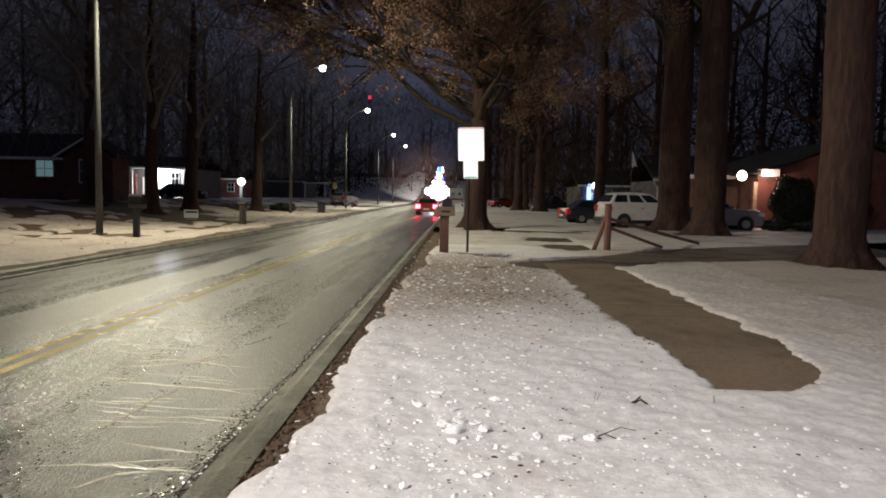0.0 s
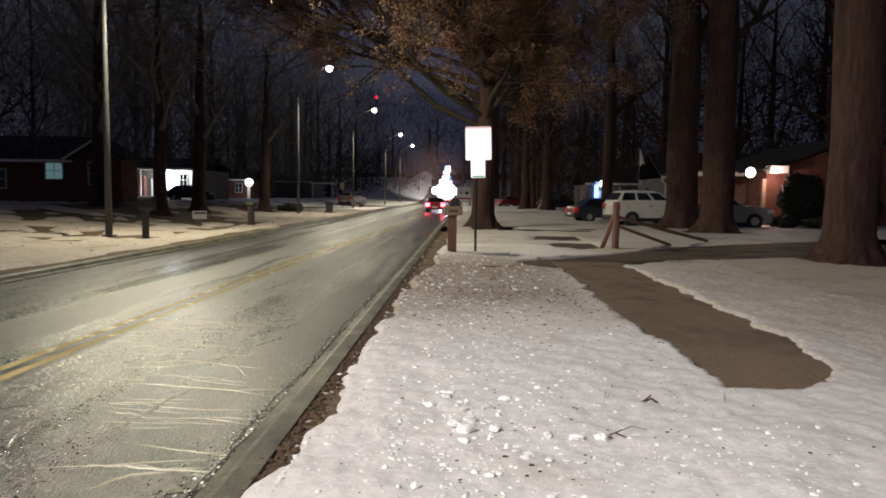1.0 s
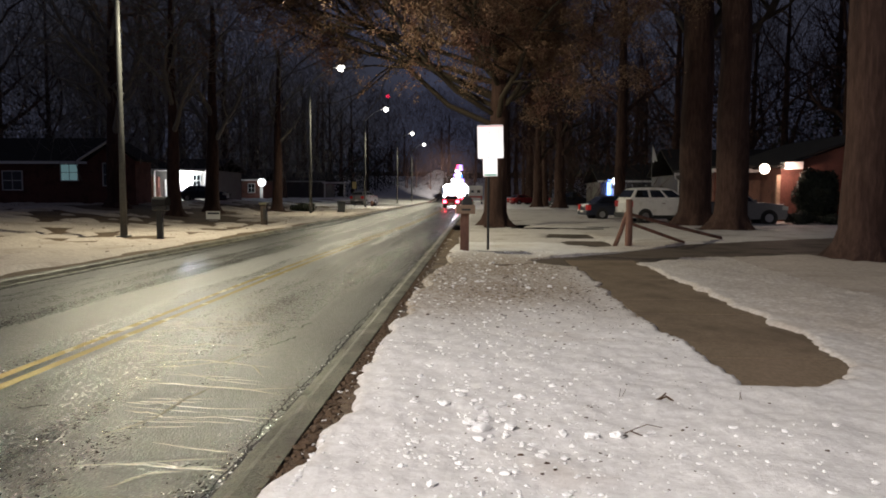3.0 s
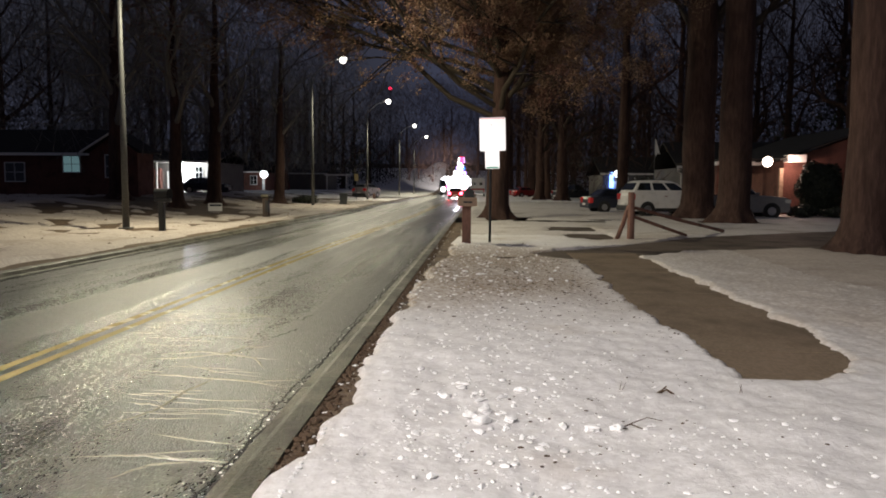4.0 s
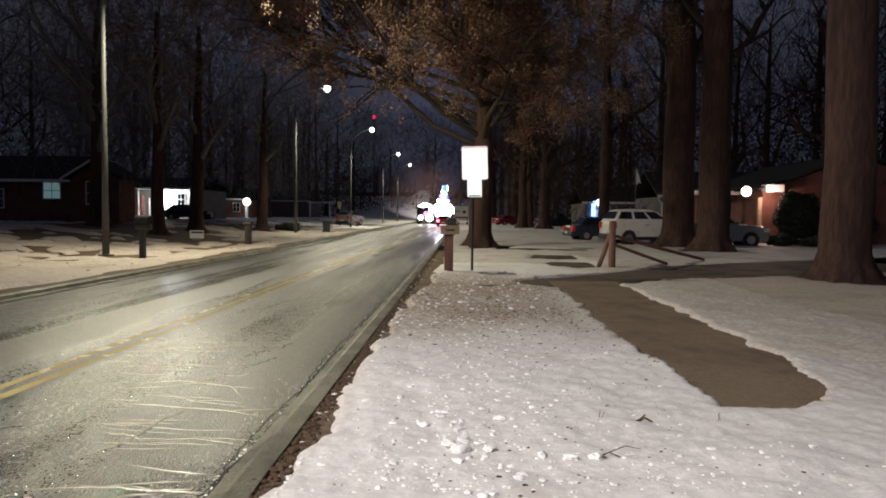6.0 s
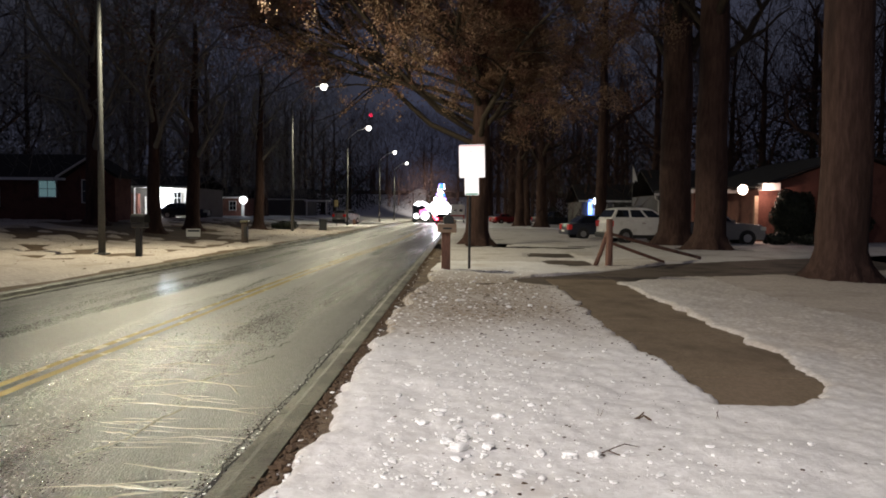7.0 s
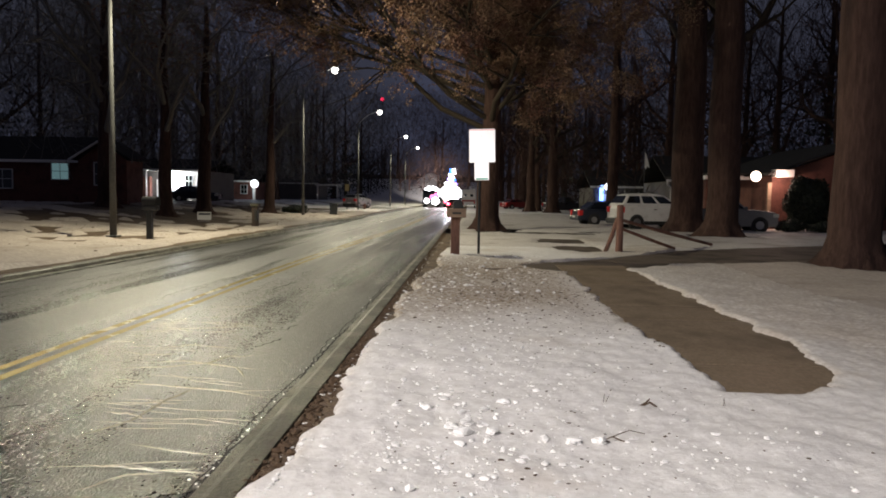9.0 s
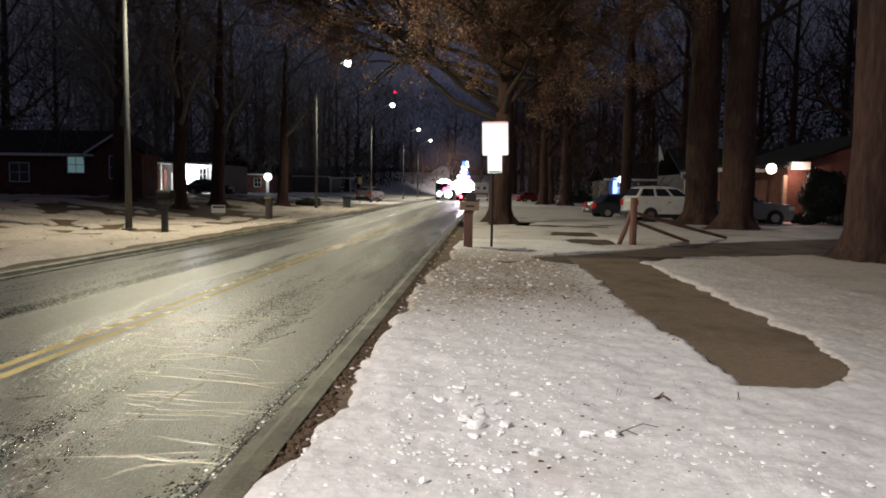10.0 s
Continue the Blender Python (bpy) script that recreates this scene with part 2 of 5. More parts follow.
def terrain(x, y):
    """Height of the land: a low rise under the houses west of the road, and a far hill."""
    x, y = np.asarray(x, float), np.asarray(y, float)
    return (4.0 + 0.5 * wavy(x, y, 0.25, 51)) * np.exp(-((x + 12.4) / 4.6) ** 2 - ((y - 232) / 30) ** 2) + 0.8 * smooth01(-14, -25, x) + 7.5 * smooth01(140, 290, y) + 18 * smooth01(290, 900, y)


def z_at(x, y):
    return float(terrain(x, y))


def sheet(name, xs, ys, zfun, material, parent=None, keep=None):
    X, Y = np.meshgrid(xs, ys)
    Z = zfun(X, Y)
    nx, ny = len(xs), len(ys)
    v = np.stack([X, Y, Z], -1).reshape(-1, 3)
    i = np.arange(nx * ny).reshape(ny, nx)
    f = np.stack([i[:-1, :-1], i[:-1, 1:], i[1:, 1:], i[1:, :-1]], -1).reshape(-1, 4)
    if keep is not None:
        ok = keep(X, Y)
        ok = ok[:-1, :-1] | ok[1:, 1:] | ok[:-1, 1:] | ok[1:, :-1]
        f = f[ok.reshape(-1)]
    return part(name, (v.tolist(), f.tolist()), material, parent, smooth=True)


# ---------------------------------------------------------------- ground, road, kerbs, snow
ROAD_L, ROAD_R = -8.55, -1.45


def ground_z(x, y):
    return terrain(x, y) - 0.02 - 0.30 * (smooth01(-9.0, -8.9, x) - smooth01(-1.32, -1.22, x)) - 0.06 * smooth01(1.3, 1.4, x) * (1 - smooth01(14, 14.1, x)) * smooth01(5.5, 6, y) * (1 - smooth01(33, 34, y))


gx = np.unique(np.concatenate([np.linspace(-700, -60, 24), np.linspace(-60, -12, 30), np.array([-12, -10, -9.01, -9.0, -8.9, -5, -1.32, -1.22, -0.5, 0.5, 1.3, 1.4]), np.linspace(2, 16, 15), np.linspace(16, 60, 20), np.linspace(60, 700, 24)]))
gy = np.unique(np.concatenate([np.linspace(-300, -20, 15), np.linspace(-20, 60, 60), np.linspace(60, 320, 60), np.linspace(320, 1500, 20)]))
ground = tagged(sheet("ground", gx, gy, ground_z, M_SOIL), "dark wet soil and dead grass under patchy snow", "ground", kind="structure")


def road_z(x, y):
    return terrain(x * 0 + 2, y) - 0.11 + 0.07 * (1 - ((x + 5.0) / 3.6) ** 2)


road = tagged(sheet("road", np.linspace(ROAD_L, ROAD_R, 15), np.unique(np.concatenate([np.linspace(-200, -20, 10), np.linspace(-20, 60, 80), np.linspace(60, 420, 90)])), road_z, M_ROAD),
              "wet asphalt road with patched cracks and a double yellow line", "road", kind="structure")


def strip_on_road(name, pts, width, material, lift=0.004, seed=0):
    """A flat painted or poured strip that follows the road's surface."""
    g = np.random.RandomState(seed)
    p = np.array(pts, float)
    d = np.gradient(p, axis=0)
    d /= np.linalg.norm(d, axis=1)[:, None] + 1e-9
    n = np.stack([-d[:, 1], d[:, 0]], 1)
    w = width * (0.5 + 0.12 * g.uniform(-1, 1, len(p)))[:, None]
    a, b = p + n * w, p - n * w
    rows = np.stack([a, b], 1).reshape(-1, 2)
    z = road_z(rows[:, 0], rows[:, 1]) + lift
    v = np.column_stack([rows, z]).tolist()
    f = [(2 * i, 2 * i + 1, 2 * i + 3, 2 * i + 2) for i in range(len(p) - 1)]
    return part(name, (v, f), material, road)


def bead_on_road(name, pts, width, height, material, seed=0):
    """A low rounded ridge that tapers at both ends and follows the road's surface."""
    g = np.random.RandomState(seed)
    p = np.array(pts, float)
    d = np.gradient(p, axis=0)
    d /= np.linalg.norm(d, axis=1)[:, None] + 1e-9
    n = np.stack([-d[:, 1], d[:, 0]], 1)
    u = np.linspace(0, 1, len(p))
    w = width * np.clip(4 * np.minimum(u, 1 - u), 0.15, 1) * (0.5 + 0.2 * g.uniform(-1, 1, len(p)))
    hh = height * np.clip(4 * np.minimum(u, 1 - u), 0.2, 1) * (1 + 0.35 * g.uniform(-1, 1, len(p)))
    v, m = [], 6
    for k in range(m):
        a = math.pi * k / (m - 1)
        q = p + n * (w * math.cos(a))[:, None]
        v.append(np.column_stack([q, road_z(q[:, 0], q[:, 1]) + 0.001 + hh * math.sin(a)]))
    v = np.stack(v, 1).reshape(-1, 3).tolist()
    f = [(m * i + k, m * i + k + 1, m * i + m + k + 1, m * i + m + k) for i in range(len(p) - 1) for k in range(m - 1)]
    return part(name, (v, f), material, road, smooth=True)


def centre_x(y):
    return -4.15 + 0.55 * smooth01(14, 45, y)


for off in (-0.11, 0.11):
    ys = np.concatenate([np.linspace(-30, 40, 90), np.linspace(41, 400, 120)])
    strip_on_road("yellow_line", np.column_stack([centre_x(ys) + off, ys]), 0.11, M_YELLOW, 0.005, 3)

# kerbs: separate lengths of concrete, 3 m each
def kerb_piece():
    prof = [(-0.16, -0.25), (0.16, -0.25), (0.16, 0.0), (0.02, 0.005), (-0.03, -0.02), (-0.07, -0.085), (-0.16, -0.095)]
    bm = prism(bmesh.new(), prof, 0.006, 2.994)
    return bm


kerb = tagged(new("kerb"), "worn concrete road kerb with a gutter", "kerb", kind="structure")
kerb_mesh = None
for side in (0, 1):
    for k in range(-6, 46):
        y0 = 3.0 * k
        if kerb_mesh is None:
            o = part("kerb_stone", kerb_piece(), M_KERB, kerb)
            kerb_mesh = o.data
        else:
            o = new("kerb_stone", kerb_mesh)
            o.parent = kerb
        zz = z_at(2, y0)
        o.matrix_basis = pose(-1.33, y0, zz) if side == 0 else pose(-8.67, y0 + 3.0, zz, 0, 0, 180)


def in_poly(poly, x, y):
    """Rough signed distance to a convex polygon, positive inside."""
    d = np.full(np.broadcast(x, y).shape, 1e9)
    n = len(poly)
    for i in range(n):
        (ax, ay), (bx, by) = poly[i], poly[(i + 1) % n]
        ln = math.hypot(bx - ax, by - ay)
        d = np.minimum(d, ((bx - ax) * (y - ay) - (by - ay) * (x - ax)) / ln)
    return d


WALK = [(2.36, 6.25), (2.9, 6.22), (3.32, 6.85), (3.62, 8.2), (3.68, 18.5), (2.28, 18.5), (2.24, 9.5)]
DRIVE_A = [(1.3, 17.9), (2.2, 15.9), (3.67, 17.2), (5.3, 18.2), (7.2, 19.6), (4.5, 20.8)]
DRIVE_B = [(4.2, 18.0), (9.7, 20.5), (30, 30), (30, 38), (13, 28), (7, 24.2), (4.2, 20.6)]
DRIVE_C = [(1.6, 33.9), (3.0, 33.2), (5.6, 33.5), (5.9, 34.8), (3.2, 35.6), (1.6, 35.2)]
PATCH_A = [(2.9, 23.2), (4.1, 23.0), (4.2, 25.3), (3.1, 25.5)]
PATCH_B = [(2.5, 26.5), (4.1, 26.3), (4.3, 29.6), (2.9, 29.9)]


def bare(x, y):
    """How far inside the cleared or melted places, in metres."""
    w = 0.06 * wavy(x, y, 6, 4) + 0.02 * wavy(x, y, 23, 5)
    right_edge = -1.16 + 0.022 * np.clip(y - 4, 0, 20) + 0.10 * wavy(x * 0, y, 2.2, 6) + 0.05 * wavy(x * 0, y, 11, 7)
    d = np.minimum(right_edge - x, x + 9.25 + 0.25 * wavy(x * 0, y, 0.9, 8))
    for p in (WALK, DRIVE_A, DRIVE_B, DRIVE_C, PATCH_A, PATCH_B):
        d = np.maximum(d, in_poly(p, x, y) + w)
    # melted rings under the trees by the road
    for cx, cy, r in ((-22.5, 45, 3.4), (-18.1, 43.2, 2.6), (-18.3, 50, 2.4), (-16.3, 59.6, 2), (9.9, 19.2, 0.9), (11.8, 34.4, 1.2), (1.1, 36.9, 1.0)):
        d = np.maximum(d, r - np.hypot((x - cx), (y - cy) * 0.8) + 0.8 * wavy(x, y, 1.1, 9))
    # thin snow with bare turf showing on the yards west of the road
    thin = 0.55 * wavy(x, y, 0.55, 31) + 0.5 * wavy(x, y, 1.7, 32) - 0.12
    return np.maximum(d, np.where((x < -10.9) & (y < 110), np.minimum(thin, (-10.9 - x) * 0.5), -9))


def snow_z(x, y):
    s = -bare(x, y)
    near = np.clip(1 - y / 60, 0, 1)
    lump = 0.012 * wavy(x, y, 5, 11) + 0.008 * near * wavy(x, y, 17, 12) + 0.03 * wavy(x, y, 0.9, 13)
    bank = 0.05 * np.exp(-((s - 0.35) / 0.3) ** 2) * smooth01(0, 8, -x + 1)
    return terrain(x, y) - 0.10 + (0.128 + lump + bank) * smooth01(0.0, 0.14, s)


def snowy(x, y):
    return bare(x, y) < 0.05


M_ = np.linspace
snow_near = tagged(sheet("snow", M_(-1.4, 6.2, 170), M_(1.5, 24, 420), snow_z, M_DIRTY_DIMMED, None, snowy), "trodden old snow with crusty lumps and dead leaves", "snow", kind="structure")
P = np.zeros(len(snow_near.data.vertices) * 3)
snow_near.data.vertices.foreach_get("co", P)
P = P.reshape(-1, 3)
dirt = smooth01(7.5, 12.5, P[:, 1]) * (1 - smooth01(17, 21, P[:, 1])) * (1 - smooth01(1.4, 2.8, P[:, 0])) * 0.95 + 0.6 * smooth01(0.25, 0.02, -bare(P[:, 0], P[:, 1])) + 0.15 * wavy(P[:, 0], P[:, 1], 1.6, 33) * smooth01(6, 10, P[:, 1])
# painted dimming: the snow darkens eastward across the lawn
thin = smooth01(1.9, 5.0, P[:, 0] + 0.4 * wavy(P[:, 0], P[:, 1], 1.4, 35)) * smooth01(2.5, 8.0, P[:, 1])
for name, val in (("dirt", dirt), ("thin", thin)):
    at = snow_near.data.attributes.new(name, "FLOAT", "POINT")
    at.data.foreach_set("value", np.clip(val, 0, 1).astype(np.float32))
tagged(sheet("snow", M_(6.2, 30, 120), M_(1.5, 24, 150), snow_z, M_THIN_DIM, None, snowy), "smooth front lawn snow, coloured darker for dim light", "snow", kind="structure")
tagged(sheet("snow", M_(-1.4, 40, 200), M_(24, 75, 220), snow_z, M_OLDSNOW, None, snowy), "patchy snow on lawns between driveways", "snow", kind="structure")
tagged(sheet("snow", M_(-60, -8.9, 240), M_(1.5, 75, 300), snow_z, M_THIN_DIM, None, snowy), "patchy snow on lawns beside the road", "snow", kind="structure")
tagged(sheet("snow", M_(-1.4, 160, 120), M_(75, 420, 150), snow_z, M_SNOW, None, snowy), "distant snow-covered lawns and hill", "snow", kind="structure")
tagged(sheet("snow", M_(-220, -8.9, 160), M_(75, 420, 150), snow_z, M_SNOW, None, snowy), "distant snow-covered lawns and hill", "snow", kind="structure")
tagged(sheet("snow", M_(-60, -9.5, 60), M_(-60, 1.5, 60), snow_z, M_THIN_DIM, None, snowy), "snow on the far verge behind", "snow", kind="structure")
tagged(sheet("snow", np.concatenate([M_(-1.4, 4, 90), M_(4.3, 60, 60)]), M_(-60, 1.5, 300), snow_z, M_SNOW, None, snowy), "snow on the verge behind", "snow", kind="structure")


# pavement slabs and driveways
def slab_from(name, poly, z, material, parent, thick=0.08):
    bm = bmesh.new()
    a = [bm.verts.new((x, y, z)) for x, y in poly]
    b = [bm.verts.new((x, y, z - thick)) for x, y in poly]
    n = len(poly)
    bm.faces.new(a)
    for i in range(n):
        bm.faces.new((a[i], b[i], b[(i + 1) % n], a[(i + 1) % n]))
    bmesh.ops.recalc_face_normals(bm, faces=bm.faces)
    return part(name, bm, material, parent)


pavement = tagged(new("pavement"), "wet concrete pavement cleared of snow", "pavement", kind="structure")
for k in range(-2, 10):
    y0 = 4.6 + 1.35 * k
    slab_from("paving_slab", [(2.15, y0 + 0.006), (3.8, y0 + 0.006), (3.8, y0 + 1.344), (2.15, y0 + 1.344)], -0.015 + 0.002 * (k % 3), M_WALK, pavement)
driveway = tagged(new("driveway"), "dark wet concrete driveway across the verge", "driveway", kind="structure")
slab_from("driveway_slab", [(-1.15, 18.1), (1.2, 18.0), (2.14, 15.6), (2.14, 21.5), (-1.15, 20)], -0.021, M_DRIVE, driveway)
slab_from("driveway_slab", [(2.16, 18.16), (3.79, 18.16), (3.79, 22.4), (2.16, 21.5)], -0.019, M_DRIVE, driveway)
slab_from("driveway_slab", [(3.82, 16.2), (8.99, 19), (8.99, 28), (3.82, 22.4)], -0.022, M_DRIVE, driveway)
slab_from("driveway_slab", [(9.01, 19), (30.5, 29), (30.5, 40), (9.01, 28)], -0.020, M_DRIVE, driveway)
driveway_far = tagged(new("driveway"), "snowy driveway of the next house, partly melted", "driveway", kind="structure")
slab_from("driveway_slab", [(-1.15, 32.5), (17, 32.5), (17, 38), (-1.15, 38)], -0.02, M_DRIVE, driveway_far)
slab_from("paving_slab", [(2.0, 22.6), (4.6, 22.6), (4.6, 32.4), (2.0, 32.4)], -0.02, M_DRIVE, driveway_far)


# ---------------------------------------------------------------- street lamps
def street_lamp():
    e = thing("street_lamp", 0, 0, 0, 0, "tall galvanised street lamp with a lit head over the road", "street lamp", "street lamps along the road")
    part("pole", tubem([(0, 0, -0.1), (0, 0, 4), (0, 0, 9.9)], [0.125, 0.10, 0.065], 14), M_STEEL, e, smooth=True)
    part("base_plate", boxm(-0.2, 0.2, -0.2, 0.2, 0, 0.05, 0.01), M_STEEL, e)
    dx = HEAD_X - POLE_X
    part("arm", tubem([(0, 0, 9.75), (0.5, 0, 10.25), (1.1, 0, 10.75), (dx - 0.25, 0, 11.15)], [0.055, 0.05, 0.045, 0.04], 8), M_LIT_ARM, e, smooth=True)
    bm = bmesh.new()
    bmesh.ops.create_uvsphere(bm, u_segments=14, v_segments=8, radius=1, matrix=Matrix.Translation((dx - 0.08, 0, 11.27)) @ Matrix.Diagonal((0.34, 0.16, 0.09, 1)))
    head = part("lamp_head", bm, M_FIX, e, smooth=True)
    bm = bmesh.new()
    bmesh.ops.create_uvsphere(bm, u_segments=28, v_segments=16, radius=0.27, matrix=Matrix.Translation((dx, 0, 11.06)))
    part("globe", bm, M_BULB, head, "glowing white globe", smooth=True)
    return e


lamp = street_lamp()
lamp.matrix_basis = pose(POLE_X, LAMP_Y[2], z_at(POLE_X, LAMP_Y[2]))
for y in LAMP_Y[:2] + LAMP_Y[3:]:
    copy_thing(lamp, pose(POLE_X, y, z_at(POLE_X, y)))


# ---------------------------------------------------------------- trees
def grow(seed, r0, h, limbs, spread, levels=3, rise=0.5, first=0.35, twigs=5, droop=0.0, leaves=0, leaf=0.07, flare=1.6, roots=7, aim=None, lean_by=0.012, taper=0.75, extra=(), skirt=None):
    """Trunk, branches and leaves as vertex lists. aim: a direction in which the limbs reach further."""
    g = np.random.RandomState(seed)
    V, F, LV, LF = [], [], [], []

    def ring_tube(pts, rad, sides):
        base = len(V)
        for i, p in enumerate(pts):
            d = pts[min(i + 1, len(pts) - 1)] - pts[max(i - 1, 0)]
            d = d / (np.linalg.norm(d) + 1e-9)
            a = np.cross(d, (0.31, 0.95, 0.05) if abs(d[2]) > 0.8 else (0, 0, 1.0))
            a /= np.linalg.norm(a) + 1e-9
            b = np.cross(d, a)
            for k in range(sides):
                t = 2 * np.pi * k / sides
                rr = rad[i]
                if sides >= 14:
                    low = max(0.0, 1 - p[2] / (1.05 * r0 + 0.15))
                    rr *= 1 + (flare - 1) * low ** 2 * (0.75 + 0.45 * np.cos(roots * t + seed)) + 0.03 * np.sin(5 * t + 2 * p[2]) + 0.02 * np.sin(9 * t + seed)
                V.append(p + rr * (np.cos(t) * a + np.sin(t) * b))
        n = len(pts)
        for i in range(n - 1):
            for k in range(sides):
                q, s = base + i * sides, base + (i + 1) * sides
                F.append((q + k, q + (k + 1) % sides, s + (k + 1) % sides, s + k))

    def leafy(p, n):
        for _ in range(n):
            c = p + g.normal(0, 0.16, 3)
            u = g.normal(0, 1, 3)
            u /= np.linalg.norm(u)
            w = np.cross(u, g.normal(0, 1, 3))
            w /= np.linalg.norm(w) + 1e-9
            s = leaf * g.uniform(0.6, 1.3)
            up = np.cross(u, w) * s * 0.25
            b = len(LV)
            LV.extend([c - u * s, c + w * s * 0.5 + up, c + u * s, c - w * s * 0.5 + up])
            LF.append((b, b + 1, b + 2))
            LF.append((b, b + 2, b + 3))

    def branch(p, d, length, r, level):
        if skirt and level >= 2 and p[2] < skirt(p[0]) + 0.25 * (level < 4):
            return
        n = 5 if level <= 1 else 4
        pts, dd = [p], d / np.linalg.norm(d)
        for i in range(n):
            dd = dd + g.normal(0, 0.16 + 0.05 * level, 3) + np.array([0, 0, (0.10 if level < 2 else -droop)])
            dd /= np.linalg.norm(dd)
            pts.append(pts[-1] + dd * length / n)
        if skirt and level == 1:
            for q in pts[1:]:
                q[2] = max(q[2], skirt(q[0]) + 0.15 + 0.4 * g.rand())
        rad = [r * (1 - 0.72 * i / n) for i in range(n + 1)]
        ring_tube(pts, rad, 8 if level == 1 else (5 if level == 2 else 3))
        if level >= levels:
            for q in pts[1:]:
                leafy(q, g.poisson(leaves))
            return
        m = twigs + (2 if level == 1 else 0)
        for k in range(m):
            f = (k + g.uniform(0.2, 0.9)) / m * 0.8 + 0.22
            f = min(f, 0.99)
            i = min(int(f * n), n - 1)
            q = pts[i] + (pts[i + 1] - pts[i]) * (f * n - i)
            side = np.cross(dd, g.normal(0, 1, 3))
            side /= np.linalg.norm(side) + 1e-9
            branch(q, dd * 0.75 + side * g.uniform(0.5, 1.0) + np.array([0, 0, 0.12]), length * g.uniform(0.38, 0.62), rad[i] * 0.55, level + 1)

    lean = g.normal(0, lean_by, 2)
    hs = np.concatenate([[-0.12, 0.03, 0.15, 0.35, 0.7, 1.2, 2.0], np.linspace(3.2, h, 7)])
    trunk = [np.array([lean[0] * z + 0.04 * np.sin(z * 0.9 + seed), lean[1] * z, z]) for z in hs]
    rad = [r0 * (1 - taper * max(0, z) / h) for z in hs]
    ring_tube(trunk, rad, 28)
    nb = len(F)
    TV, TF = list(V), list(F)
    V.clear(), F.clear()
    for k in range(limbs):
        z = h * (first + (1 - first) * (k + g.uniform(0, 0.8)) / limbs * 0.97)
        a = k * 2.4 + g.uniform(-0.5, 0.5)
        d = np.array([np.cos(a), np.sin(a), rise + 0.5 * z / h])
        ln = spread * g.uniform(0.75, 1.15) * (1.15 - 0.55 * z / h)
        if aim is not None:
            ln *= max(0.45, 1 + 0.55 * (np.cos(a) * aim[0] + np.sin(a) * aim[1]))
        q = np.array([lean[0] * z, lean[1] * z, z])
        branch(q, d, ln, r0 * (1 - 0.75 * z / h) * 0.55, 1)
    for z, d, ln, r in extra:
        branch(np.array([lean[0] * z, lean[1] * z, z]), np.array(d, float), ln, r, 1)
    tolist = lambda A: [tuple(map(float, q)) for q in A]
    return (tolist(TV), TF), (tolist(V), list(F)), (tolist(LV), LF)


def tree(x, y, label, seed, r0, h, group="", **k):
    e = thing("tree", x, y, z_at(x, y), 0, label, "tree", group)
    tr, br, lv = grow(seed, r0, h, **k)
    part("trunk", tr, M_BARK, e, smooth=True)
    # crowns west of the road take the lamplit tone, the rest the unlit one
    part("crown", br, M_LIT_TWIG if x < -5 else M_UNLIT_TWIG, e, smooth=True)
    if lv[1]:
        part("foliage", lv, M_LEAF, e, "dry brown leaves left on the twigs")
    return e


tree(0.88, 36.9, "large oak with clinging brown leaves on the verge", 3, 0.60, 15, limbs=12, spread=7.5, levels=4, first=0.42, twigs=5, leaves=22, leaf=0.06, droop=0.02, rise=0.45, aim=(-1.2, -0.2), flare=1.7, skirt=lambda x: 4.6 + 0.51 * max(0.0, -x),
     extra=((4.9, (-1, -0.1, 0.34), 13.5, 0.15), (5.4, (-0.95, -0.4, 0.36), 13.5, 0.14), (5.8, (-0.8, 0.5, 0.32), 13.0, 0.14), (5.6, (0.8, -0.2, 0.6), 7.0, 0.15), (6.4, (-1, -0.35, 0.32), 14.0, 0.14), (7.0, (-1, 0.1, 0.28), 14.5, 0.14), (5.2, (-0.2, -1, 0.5), 9.0, 0.15), (6.2, (-1, 0.3, 0.36), 14.5, 0.14),
            (7.6, (-1, -0.2, 0.24), 15.0, 0.13), (8.2, (-0.9, 0.35, 0.3), 14.0, 0.14), (6.0, (0.9, 0.3, 0.45), 8.0, 0.14), (6.8, (-0.55, -0.9, 0.45), 11.0, 0.14), (5.0, (0.6, 0.7, 0.5), 7.0, 0.13), (8.6, (-1, 0.0, 0.2), 14.5, 0.13)))
tree(10.06, 19.5, "thick old oak trunk standing on the snowy lawn", 5, 0.635, 17, limbs=9, spread=7, levels=3, first=0.5, twigs=4, flare=1.62, roots=11, lean_by=0.0, taper=0.2)
tree(11.62, 34.4, "tall oak beside the driveway", 6, 0.72, 18, limbs=9, spread=7, levels=3, first=0.45, twigs=4, lean_by=0.0, taper=0.2, flare=1.7)
tree(11.15, 38.4, "tall oak behind the driveway", 7, 0.80, 18, limbs=9, spread=7, levels=3, first=0.45, twigs=4, lean_by=0.0, taper=0.2, flare=1.7)
tree(-22.6, 45, "tall bare street tree in a front yard", 8, 0.55, 15, limbs=12, spread=7.5, levels=4, first=0.28, twigs=5, rise=0.8)
tree(-18.1, 43.2, "bare tree with a few dry leaves", 9, 0.42, 13, limbs=12, spread=6.5, levels=4, first=0.35, twigs=5, rise=0.9, leaves=0.25, leaf=0.10)
tree(-18.3, 50.0, "dark bare tree in a front yard", 10, 0.5, 14, limbs=9, spread=6, levels=3, first=0.3, twigs=4, rise=0.8)
tree(-16.4, 59.6, "bare tree beside the road", 11, 0.45, 13, limbs=9, spread=4.2, levels=3, first=0.4, twigs=4, rise=0.8)
